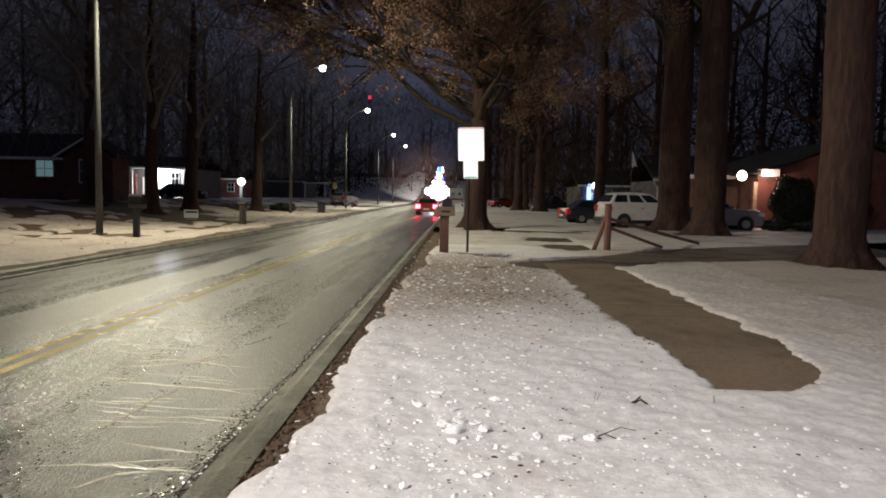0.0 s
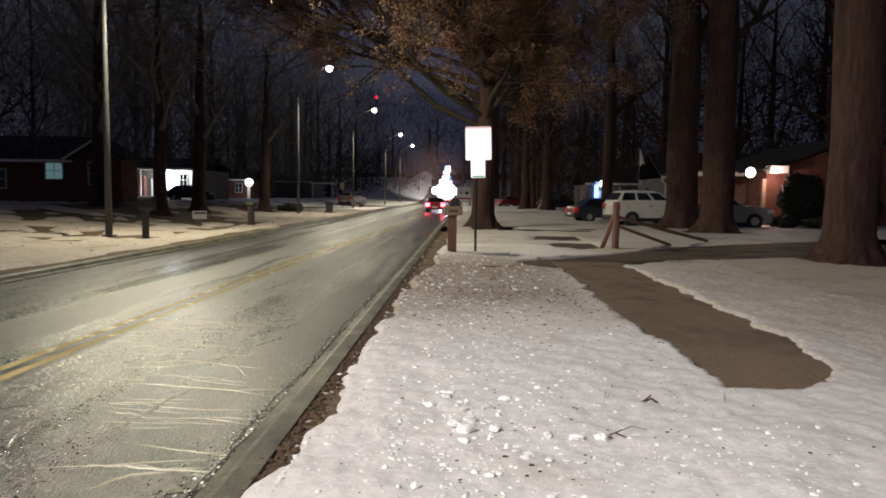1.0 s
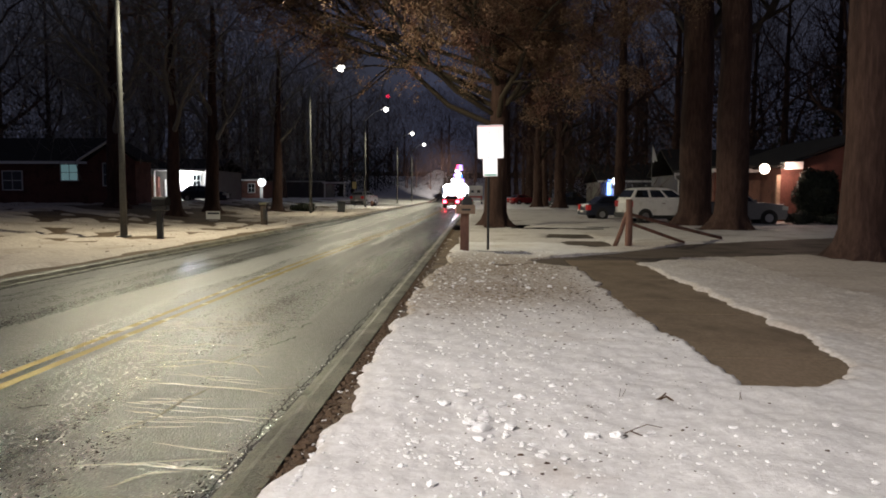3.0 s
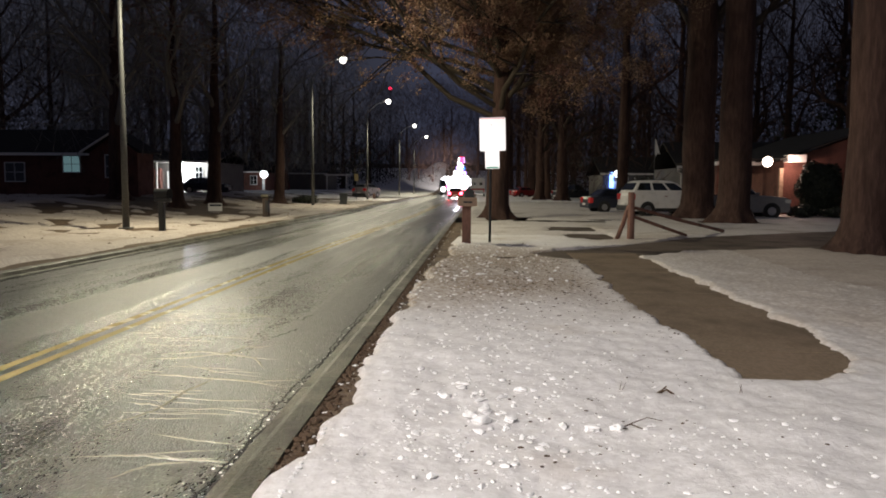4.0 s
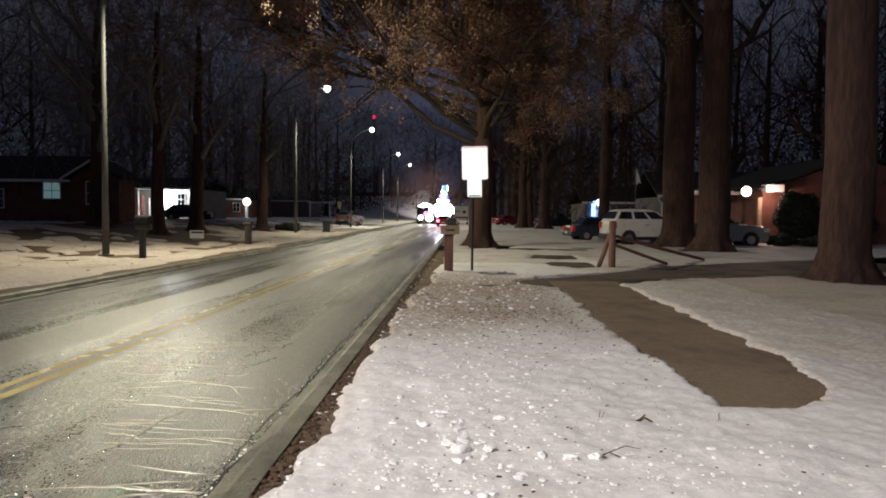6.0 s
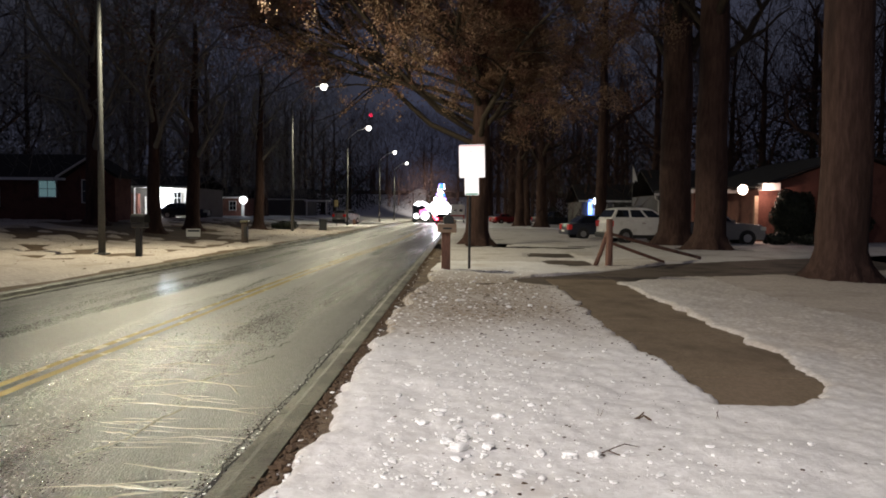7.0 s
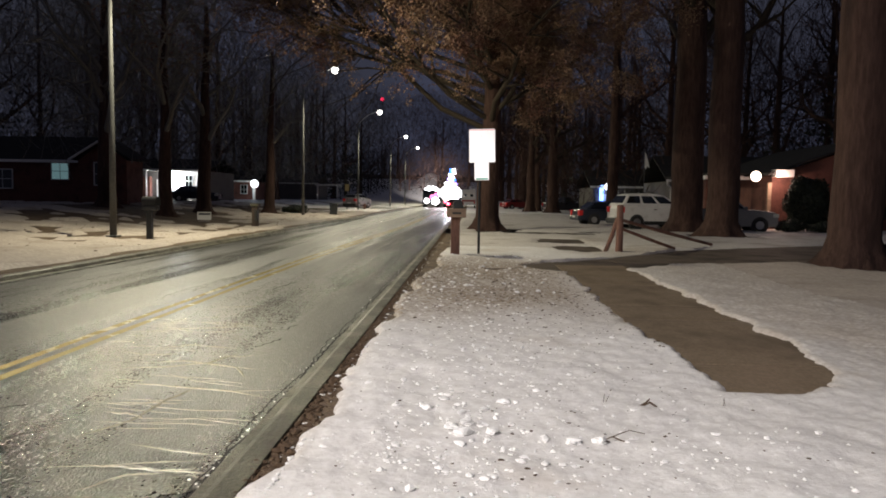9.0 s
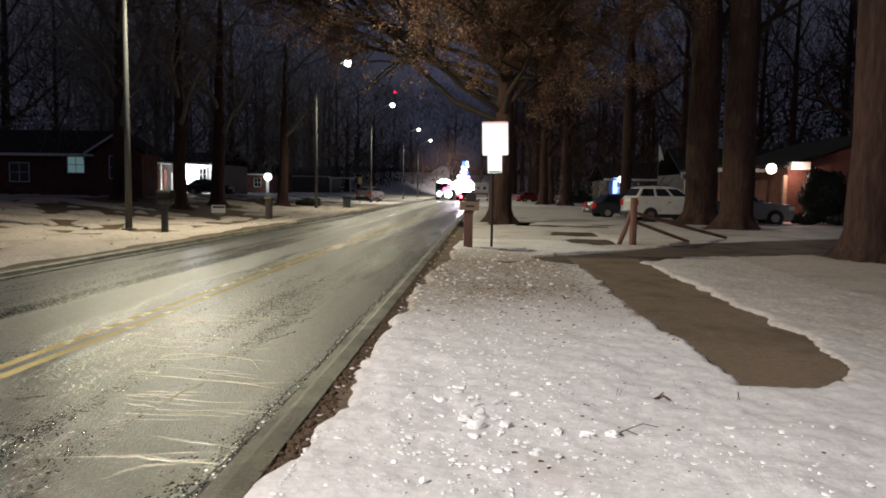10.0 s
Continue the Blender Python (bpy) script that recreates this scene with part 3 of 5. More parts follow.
tree(7.1, 88, "bare tree by the far driveway", 12, 0.6, 15, limbs=9, spread=7, levels=3, first=0.35, twigs=4)
tree(9.3, 84, "bare tree by the far driveway", 13, 0.7, 15, limbs=9, spread=7, levels=3, first=0.35, twigs=4)


# ---------------------------------------------------------------- road repairs
TAR = [[(-3.3, 7.59), (-2.98, 7.87), (-2.39, 7.79)], [(-3.23, 6.92), (-2.76, 7.13), (-2.2, 6.97), (-1.96, 6.57)], [(-3.27, 6.72), (-2.81, 6.85), (-2.52, 7.1), (-2.31, 7.62)], [(-2.96, 6.22), (-2.55, 6.19), (-2.04, 6.15), (-1.6, 5.99)], [(-2.77, 5.63), (-2.22, 5.72)], [(-2.6, 4.81), (-2.41, 5.24), (-2.38, 5.8), (-2.28, 6.27)], [(-2.13, 3.98), (-1.98, 4.22), (-1.78, 4.3)], [(-2.29, 4.35), (-1.93, 4.34), (-1.44, 4.34)], [(-4.64, 10.42), (-4.19, 10.87)], [(-3.73, 8.6), (-2.72, 9.1)], [(-3.62, 10.46), (-3.02, 10.7)], [(-2.71, 5.41), (-2.47, 5.37), (-2.35, 5.29)], [(-5.8, 15.07), (-5.23, 15.5)], [(-3.77, 18.48), (-3.63, 25.61)]]
CRACK = [[(-2.27, 7.93), (-2.12, 8.45)], [(-2.45, 8.91), (-2.23, 9.02), (-2.17, 9.36)], [(-2.51, 9.42), (-2.23, 9.63)], [(-3.41, 12.4), (-3.25, 13.8)], [(-2.51, 8.41), (-2.35, 8.8)], [(-1.52, 5.69), (-1.41, 5.78), (-1.28, 6.02)], [(-3.51, 5.36), (-3.32, 5.48)], [(-7.94, 13.41), (-7.53, 14.06)], [(-7.76, 15.92), (-7.65, 16.78)]]

M_CRACK = textured("open_crack", (0.012, 0.011, 0.010), (0.02, 0.018, 0.016), 3, 40, (0.8, 0.9), 0.6)


def resample(pts, n, wob, seed):
    g = np.random.RandomState(seed)
    p = np.array(pts, float)
    t = np.linspace(0, 1, len(p))
    u = np.linspace(0, 1, n)
    q = np.column_stack([np.interp(u, t, p[:, 0]), np.interp(u, t, p[:, 1])])
    return q + np.column_stack([wavy(u * 9, u * 0 + seed, 1.5, seed), wavy(u * 9, u * 0, 1.5, seed + 50)]) * wob


# pale ridges painted as glints along the sealed cracks
for i, l in enumerate(TAR):
    bead_on_road("glint_streak", resample(l, 26, 0.010, i), 0.028, 0.007, M_TAR_GLINT, i)
gs = np.random.RandomState(77)
# more painted glints, scattered where the highlight falls in the camera's view
for i in range(44):
    yc = 4.2 + 5.5 * gs.rand() ** 1.2
    xc = max(-3.8, gs.uniform(-0.50, -0.30) * yc)
    ln, tilt, bow = gs.uniform(0.25, 1.0), gs.normal(0, 0.18), gs.normal(0, 0.10)
    l = [(xc - ln / 2, yc - tilt * ln / 2), (xc, yc + bow * ln), (xc + ln / 2, yc + tilt * ln / 2)]
    bead_on_road("glint_streak", resample(l, 18, 0.008, i + 60), gs.uniform(0.008, 0.018), 0.004, M_TAR_GLINT, i)
for i, l in enumerate(CRACK):
    strip_on_road("open_crack", resample(l, 24, 0.022, i + 30), 0.024, M_CRACK, 0.004, i)
ys = np.linspace(-6, 60, 1400)
for off, wd, sd in ((-1.50, 0.022, 21), (-1.56, 0.012, 41)):
    strip_on_road("broken_edge", np.column_stack([off + 0.022 * wavy(ys, ys * 0, 2.0, sd) + 0.012 * wavy(ys, ys * 0, 11, sd + 1) + 0.008 * wavy(ys, ys * 0, 37, sd + 2), ys]), wd, M_CRACK, 0.006, 5)


# ---------------------------------------------------------------- more materials
M_BRICK = textured("red_brick", (0.125, 0.046, 0.034), (0.17, 0.068, 0.048), 1.5, 14, (0.8, 0.9), 0.4, (0.085, 0.034, 0.026), 0.3, dist=0.01)
M_SIDING = textured("painted_siding", (0.095, 0.085, 0.080), (0.125, 0.115, 0.105), 1.0, 20, (0.6, 0.75), 0.2, dist=0.004)
M_TRIM = textured("white_trim_paint", (0.72, 0.70, 0.67), (0.78, 0.76, 0.73), 2, 30, (0.45, 0.6), 0.1, dist=0.003)
M_ROOF = textured("asphalt_shingle", (0.022, 0.021, 0.020), (0.042, 0.039, 0.037), 1.0, 30, (0.85, 0.95), 0.6, dist=0.01, spec=0.2)
M_GLASS = mat("dark_window_glass", (0.01, 0.012, 0.014), 0.05, 0, spec=0.6)
M_LITWIN = mat("lit_curtained_window", (0.25, 0.35, 0.36), 0.3, 0, (0.45, 0.80, 0.85), 0.16)
M_LITWHITE = mat("porch_lamp_glow_white", (0.9, 0.9, 0.9), 0.4, 0, (0.92, 0.97, 1.0), 4)
M_LITBLUE = mat("porch_lamp_glow_blue", (0.5, 0.6, 0.9), 0.4, 0, (0.15, 0.3, 1.0), 6)
M_LITWARM = mat("porch_lamp_glow_warm", (0.9, 0.8, 0.7), 0.4, 0, (1.0, 0.80, 0.66), 7)
M_WOODR = textured("weathered_red_wood", (0.13, 0.060, 0.042), (0.20, 0.10, 0.07), 2, 24, (0.7, 0.85), 0.7, (0.08, 0.04, 0.03), 0.3, (1, 1, 0.2), dist=0.01)
M_WOODD = textured("dark_weathered_wood", (0.045, 0.030, 0.022), (0.075, 0.05, 0.038), 2, 24, (0.7, 0.85), 0.6, (0.03, 0.022, 0.018), 0.3, (1, 1, 0.2), dist=0.008)
M_WOODT = textured("weathered_tan_wood", (0.26, 0.175, 0.115), (0.34, 0.235, 0.16), 2, 24, (0.7, 0.85), 0.6, (0.18, 0.12, 0.08), 0.3, (0.2, 1, 1), dist=0.008)
M_BLACK = textured("black_enamel", (0.012, 0.012, 0.012), (0.02, 0.02, 0.02), 3, 30, (0.4, 0.6), 0.2, dist=0.003)
M_SIGN = mat("reflective_sign_sheeting", (0.95, 0.93, 0.94), 0.33, 0.9)
M_SIGNED = mat("sign_border_ink", (0.80, 0.30, 0.30), 0.4, 0.6)
M_SIGNGR = mat("sign_green_corner", (0.12, 0.42, 0.33), 0.4, 0.4)
M_TYRE = textured("tyre_rubber", (0.012, 0.012, 0.012), (0.025, 0.025, 0.025), 4, 40, (0.8, 0.9), 0.3)
M_RIM = mat("alloy_rim", (0.45, 0.45, 0.46), 0.35, 0.9)
M_WHITECAR = textured("white_car_paint", (0.62, 0.60, 0.59), (0.68, 0.66, 0.64), 1, 15, (0.25, 0.4), 0.05, (0.45, 0.42, 0.39), 0.2)
M_SILVER = textured("silver_car_paint", (0.24, 0.235, 0.23), (0.29, 0.285, 0.28), 1, 15, (0.25, 0.4), 0.05, metal=0.5)
M_DARKCAR = textured("dark_blue_car_paint", (0.012, 0.016, 0.028), (0.02, 0.025, 0.04), 1, 15, (0.25, 0.4), 0.05)
M_REDCAR = textured("dark_red_car_paint", (0.20, 0.015, 0.018), (0.25, 0.02, 0.022), 1, 15, (0.25, 0.4), 0.05)
M_TAIL = mat("tail_lamp_off", (0.62, 0.03, 0.03), 0.25)
M_TAILON = mat("tail_lamp_lit", (0.6, 0.03, 0.04), 0.3, 0, (1.0, 0.05, 0.09), 22)
M_HEADON = mat("headlamp_lit", (0.9, 0.9, 0.9), 0.3, 0, (1.0, 0.97, 1.0), 9)
M_FLOOD = mat("scene_floodlight_lit", (0.9, 0.9, 0.9), 0.3, 0, (0.97, 0.95, 1.0), 6)
M_LENSOFF = mat("headlamp_off", (0.55, 0.55, 0.50), 0.15)
M_AMBER = mat("amber_marker", (0.5, 0.22, 0.03), 0.3)
M_TRUCK = textured("fire_truck_red_paint", (0.33, 0.02, 0.02), (0.38, 0.03, 0.03), 1, 15, (0.25, 0.4), 0.05)
M_CHEV = textured("white_reflective_panel", (0.75, 0.73, 0.74), (0.8, 0.78, 0.78), 2, 20, (0.3, 0.45), 0.05)
M_CHROME = mat("chrome", (0.6, 0.6, 0.6), 0.2, 1.0)
M_BUSH = textured("evergreen_shrub", (0.012, 0.016, 0.009), (0.024, 0.030, 0.015), 2, 30, (0.6, 0.8), 0.0)
M_BIN = textured("dark_plastic_bin", (0.02, 0.022, 0.024), (0.03, 0.032, 0.034), 2, 30, (0.5, 0.65), 0.1)
M_DEAD = textured("dead_leaf_litter", (0.055, 0.032, 0.018), (0.10, 0.06, 0.03), 4, 40, (0.8, 0.9), 0.2)
FLASH = {}
for key, c, s in (("white", (0.95, 0.95, 1.0), 6), ("violet", (0.50, 0.34, 1.0), 3.0), ("red", (1.0, 0.06, 0.18), 3.6), ("blue", (0.06, 0.20, 1.0), 3.4), ("pink", (1.0, 0.22, 0.50), 2.2)):
    FLASH[key] = mat("beacon_lens_" + key, c, 0.3, 0, c, s)


# ---------------------------------------------------------------- sign and mailboxes
def rounded_plate(w, h, t, r=0.04):
    bm = bmesh.new()
    box(bm, -w / 2, w / 2, -t / 2, t / 2, -h / 2, h / 2)
    es = [e for e in bm.edges if abs(e.verts[0].co.y - e.verts[1].co.y) > t * 0.5]
    bmesh.ops.bevel(bm, geom=es, offset=r, segments=4, affect="EDGES", profile=0.5)
    return bm


sign = thing("road_sign", 0.29, 20.62, 0, -2.5, "white reflective road sign with smaller plate on steel post", "road sign")
part("post", tubem([(0, 0, -0.3), (0, 0, 3.45)], [0.036, 0.036], 8), M_BLACK, sign)
o = part("sign_plate", rounded_plate(0.72, 0.92, 0.006), M_SIGN, sign)
o.matrix_basis = pose(0.05, -0.05, 3.04, 2.5, -1.5, 0)
b = part("border", rounded_plate(0.70, 0.02, 0.002, 0.004), M_SIGNED, o, "thin red printed border")
b.matrix_basis = pose(0, -0.006, 0.435)
o = part("small_plate", rounded_plate(0.40, 0.50, 0.006, 0.03), M_SIGN, sign)
o.matrix_basis = pose(0.05, -0.052, 2.34, 2.5, -1.5, 0)
b = part("green_corner", rounded_plate(0.34, 0.045, 0.002, 0.01), M_SIGNGR, o, "green printed foot of the plate")
b.matrix_basis = pose(0, -0.006, -0.215)
for zz in (2.2, 2.5, 2.75, 3.3):
    part("bolt", tubem([(0.02, -0.07, zz), (0.02, 0.02, zz)], [0.009, 0.009], 6), M_STEEL, sign)


def arch_box(w, d, h):
    """A mailbox body: flat floor, arched top, along y."""
    poly = [(-w / 2, 0), (w / 2, 0), (w / 2, h * 0.55)] + [(w / 2 * math.cos(a), h * 0.55 + h * 0.45 * math.sin(a)) for a in np.linspace(0.3, math.pi - 0.3, 7)] + [(-w / 2, h * 0.55)]
    return prism(bmesh.new(), poly, -d / 2, d / 2)


mb = thing("mailbox", -0.36, 20.15, 0, 4, "dark mailbox on a weathered wooden post with a tan board", "mailbox")
part("post", boxm(-0.12, 0.12, -0.1, 0.1, -0.3, 1.06, 0.012), M_WOODR, mb, "red-brown square timber post with old paint")
part("board", boxm(-0.24, 0.27, -0.3, 0.3, 1.06, 1.30, 0.01), M_WOODT, mb, "tan wooden newspaper box")
o = part("box", arch_box(0.26, 0.5, 0.23), M_BLACK, mb)
o.matrix_basis = pose(0.06, 0.02, 1.302)
part("flag", boxm(0.20, 0.21, -0.1, 0.12, 1.40, 1.46), M_TAIL, mb)
part("printed_bar", boxm(-0.10, 0.14, -0.304, -0.299, 1.15, 1.20), M_BLACK, mb, "unreadable dark lettering")
mb2 = thing("mailbox", -10.8, 24.5, 0, 0, "black mailbox on a black post across the road", "mailbox")
part("post", boxm(-0.09, 0.09, -0.09, 0.09, -0.2, 1.02, 0.01), M_BLACK, mb2)
o = part("box", arch_box(0.30, 0.55, 0.30), M_BLACK, mb2)
o.matrix_basis = pose(0.05, 0, 1.17, 0, 0, 75)
part("newspaper_tube", boxm(-0.22, 0.30, -0.14, 0.14, 1.0, 1.165, 0.03), M_BLACK, mb2)
mb3 = thing("mailbox", -10.5, 35.7, 0, 0, "narrow dark wooden mailbox post with a pale cap", "mailbox")
part("pillar", boxm(-0.14, 0.14, -0.15, 0.15, -0.15, 1.02, 0.015), M_WOODD, mb3)
part("cap", boxm(-0.19, 0.19, -0.24, 0.24, 1.02, 1.14, 0.03), M_KERB, mb3)
part("box", boxm(0.0, 0.155, -0.17, 0.1, 0.3, 0.85, 0.01), M_BLACK, mb3)


# ---------------------------------------------------------------- broken rail fence
fence = thing("broken_fence", 4.63, 22.75, 0, 0, "broken wooden rail fence with two fallen rails", "fence")
part("post", tubem([(0, 0, -0.3), (0.01, 0, 0.7), (0.0, 0, 1.45)], [0.115, 0.11, 0.10], 9), M_WOODR, fence)
part("brace", tubem([(-0.38, 0.25, -0.05), (-0.2, 0.14, 0.5), (-0.06, 0.06, 1.05)], [0.07, 0.07, 0.06], 7), M_WOODR, fence)
part("rail", tubem([(0.1, 0.02, 0.70), (1.0, 0.6, 0.40), (2.05, 1.35, 0.06)], [0.05, 0.055, 0.05], 7), M_WOODR, fence)
part("rail", tubem([(0.1, 0.05, 0.98), (2.0, 1.8, 0.52), (4.0, 3.7, 0.07)], [0.05, 0.06, 0.055], 7), M_WOODR, fence)


# ---------------------------------------------------------------- vehicles (front towards +x, standing on z = 0)
def wheel(parent, x, y, r, w=0.22):
    t = part("tyre", tubem([(x, y - w / 2, r), (x, y - w / 2 + 0.03, r), (x, y + w / 2 - 0.03, r), (x, y + w / 2, r)], [r * 0.9, r, r, r * 0.9], 20), M_TYRE, parent, smooth=False)
    s = -1 if y < 0 else 1
    rim = tubem([(x, y + s * (w / 2 - 0.02), r), (x, y + s * (w / 2 + 0.012), r)], [r * 0.62, r * 0.58], 12)
    part("rim", rim, M_RIM, t)
    return t


def car(x, y, rz, paint, label, category, L=4.8, W=1.9, H=1.75, hood=1.05, sill=0.28, kind="suv", lit=False, rims=True):
    e = thing("car" if kind != "pickup" else "pickup_truck", x, y, z_at(x, y), rz, label, category)
    h = L / 2
    low = [(-h, 0.45), (-h + 0.06, sill), (h - 0.1, sill), (h, 0.5), (h - 0.02, hood - 0.22), (h - 0.25, hood - 0.06), (h - 1.15, hood + 0.03), (-h + 0.1, hood + 0.03), (-h + 0.02, hood - 0.15)]
    bm = prism(bmesh.new(), low, -W / 2, W / 2)
    bmesh.ops.bevel(bm, geom=[q for q in bm.edges if abs(q.verts[0].co.y - q.verts[1].co.y) < 0.01], offset=0.06, segments=3, affect="EDGES", profile=0.5)
    part("body", bm, paint, e)
    if kind == "suv":
        x0, x1, x2, x3 = -h + 0.06, -h + 0.48, h - 2.05, h - 1.0
    elif kind == "sedan":
        x0, x1, x2, x3 = -h + 0.45, -h + 1.15, h - 2.1, h - 1.3
    else:
        x0, x1, x2, x3 = h - 3.15, h - 2.95, h - 2.25, h - 1.55
    cb = bmesh.new()
    z0, z1, ti = hood + 0.02, H, 0.22
    pts = [(x0, z0, 0.0), (x3, z0, 0.0), (x2, z1, ti), (x1, z1, ti)]
    if kind == "suv":
        pts = [(x0, z0, 0.0), (x3, z0, 0.0), (x2 + 0.22, z1 - 0.13, ti * 0.85), (x2 - 0.25, z1 - 0.02, ti), (x2 - 1.0, z1 + 0.02, ti), (x1 + 0.35, z1 - 0.01, ti), (x1 - 0.02, z1 - 0.09, ti * 0.9)]
    a = [cb.verts.new((px, -W / 2 + 0.05 + k, pz)) for px, pz, k in pts]
    b2 = [cb.verts.new((px, W / 2 - 0.05 - k, pz)) for px, pz, k in pts]
    cb.faces.new(a), cb.faces.new(b2[::-1])
    m = len(pts)
    for i in range(m):
        cb.faces.new((a[i], b2[i], b2[(i + 1) % m], a[(i + 1) % m]))
    bmesh.ops.recalc_face_normals(cb, faces=cb.faces)
    bmesh.ops.bevel(cb, geom=list(cb.edges), offset=0.07, segments=3, affect="EDGES", profile=0.5)
    part("cabin", cb, paint, e)

    def quad(name, c, material):
        v = [Vector(q) for q in c]
        n = (v[1] - v[0]).cross(v[2] - v[0]).normalized() * 0.02
        bm = bmesh.new()
        A = [bm.verts.new(q + n) for q in v]
        B = [bm.verts.new(q - n) for q in v]
        bm.faces.new(A), bm.faces.new(B[::-1])
        for i in range(len(v)):
            bm.faces.new((A[i], B[i], B[(i + 1) % len(v)], A[(i + 1) % len(v)]))
        bmesh.ops.recalc_face_normals(bm, faces=bm.faces)
        part(name, bm, material, e)

    zz0, zz1 = z0 + (0.15 if kind == "suv" else 0.08), z1 - (0.15 if kind == "suv" else 0.09)

    def side(xf, z, s):
        f = (z - z0) / (z1 - z0)
        return (xf, s * (W / 2 - 0.05 - ti * f + 0.004), z)

    def lerp(z, lo, hi):
        f = (z - z0) / (z1 - z0)
        return lo + (hi - lo) * f

    n = 3 if kind == "suv" else 2
    for s in (-1, 1):
        for k in range(n):
            f0, f1 = k / n + 0.03, (k + 1) / n - 0.03
            bl, br_ = lerp(zz0, x0, x1) + 0.1, lerp(zz0, x3, x2) - 0.1
            tl, tr = lerp(zz1, x0, x1) + 0.1, lerp(zz1, x3, x2) - 0.1
            quad("side_window", [side(bl + (br_ - bl) * f0, zz0, s), side(bl + (br_ - bl) * f1, zz0, s), side(tl + (tr - tl) * f1, zz1, s), side(tl + (tr - tl) * f0, zz1, s)], M_GLASS)
        part("mirror", boxm(x3 - 0.25, x3 - 0.1, min(s * (W / 2), s * (W / 2 + 0.16)), max(s * (W / 2), s * (W / 2 + 0.16)), hood + 0.05, hood + 0.2, 0.03), paint, e)
    ww = W / 2 - 0.22
    quad("windscreen", [(lerp(zz0, x3, x2), -ww, zz0), (lerp(zz0, x3, x2), ww, zz0), (lerp(zz1, x3, x2), ww - 0.1, zz1), (lerp(zz1, x3, x2), -ww + 0.1, zz1)], M_GLASS)
    quad("rear_window", [(lerp(zz0, x0, x1), -ww, zz0), (lerp(zz0, x0, x1), ww, zz0), (lerp(zz1, x0, x1), ww - 0.1, zz1), (lerp(zz1, x0, x1), -ww + 0.1, zz1)], M_GLASS)
    part("rear_bumper", boxm(-h - 0.08, -h + 0.12, -W / 2 + 0.03, W / 2 - 0.03, sill, 0.58, 0.05), M_BLACK if kind != "sedan" else paint, e)
    part("front_bumper", boxm(h - 0.12, h + 0.08, -W / 2 + 0.03, W / 2 - 0.03, sill, 0.58, 0.05), M_BLACK if kind != "sedan" else paint, e)
    part("grille", boxm(h - 0.06, h + 0.012, -W / 2 + 0.45, W / 2 - 0.45, 0.6, hood - 0.28, 0.01), M_BLACK, e)
    part("number_plate", boxm(-h - 0.1, -h - 0.075, -0.26, 0.26, 0.62 if kind == "suv" else 0.45, 0.74 if kind == "suv" else 0.57), M_TRIM, e)
    for s in (-1, 1):
        ya, yb = sorted((s * (W / 2 - 0.36), s * (W / 2 + 0.004)))
        part("tail_lamp", boxm(-h - 0.025, -h + 0.22, ya, yb, hood - 0.36, hood - 0.02, 0.02), M_TAILON if lit else M_TAIL, e)
        part("headlamp", boxm(h - 0.3, h + 0.012, ya, yb, hood - 0.36, hood - 0.16, 0.02), M_LENSOFF, e)
        for wx in (-h + 0.95, h - 0.95):
            r = 0.37 if kind != "sedan" else 0.33
            part("wheel_arch", tubem([(wx, s * (W / 2 - 0.25), r), (wx, s * (W / 2 + 0.006), r)], [r + 0.075, r + 0.075], 20), M_BLACK, e)
            wheel(e, wx, s * (W / 2 - 0.08), r)
    if kind == "suv":
        for s in (-1, 1):
            ya, yb = sorted((s * (W / 2 - 0.1), s * (W / 2 + 0.012)))
            part("sill_trim", boxm(-h + 1.4, h - 1.4, ya, yb, sill - 0.04, sill + 0.16, 0.02), M_BLACK, e)
            part("door_handle", boxm(-0.35, -0.15, ya, yb + 0.02 * (s > 0), hood - 0.18, hood - 0.14, 0.008), M_CHROME, e)
            part("roof_rail", tubem([(x1 + 0.2, s * (W / 2 - 0.32), H + 0.03), (x2 - 0.35, s * (W / 2 - 0.32), H + 0.03)], [0.018, 0.018], 6), M_BLACK, e)
    if kind == "pickup":
        part("bed_rim", boxm(-h + 0.05, h - 3.2, -W / 2 + 0.02, W / 2 - 0.02, hood + 0.02, hood + 0.06, 0.01), M_BLACK, e)
    return e


car(10.4, 42.6, 14, M_WHITECAR, "white sport utility vehicle parked on a snowy driveway", "car", L=4.6, H=1.98, hood=1.26)
car(9.0, 47.8, 10, M_DARKCAR, "dark blue car parked beyond the white one", "car", L=4.6, H=1.5, hood=0.95, kind="sedan")
car(14.2, 40.6, -3, M_SILVER, "silver pickup truck parked under the porch light", "pickup truck", L=4.4, H=1.8, hood=1.15, kind="pickup")
car(11.3, 88.5, 20, M_DARKCAR, "dark pickup truck parked by far trees", "pickup truck", L=5.2, H=1.85, hood=1.15, kind="pickup")
car(6.9, 112.0, 30, M_REDCAR, "red car parked far along the verge", "car", L=4.5, H=1.5, hood=0.95, kind="sedan")
car(-15.0, 97.0, 75, M_SILVER, "silver van parked by the road under old snow", "car", L=4.9, H=1.85, hood=1.25)
car(-26.5, 70.0, 10, M_DARKCAR, "dark car parked before a lit house", "car", L=4.5, H=1.5, hood=0.95, kind="sedan")
red_car = car(-2.6, 64.0, 90, M_REDCAR, "dark red car driving away with its brake lights on", "car", L=4.5, W=1.8, H=1.42, hood=0.92, kind="sedan", lit=True)


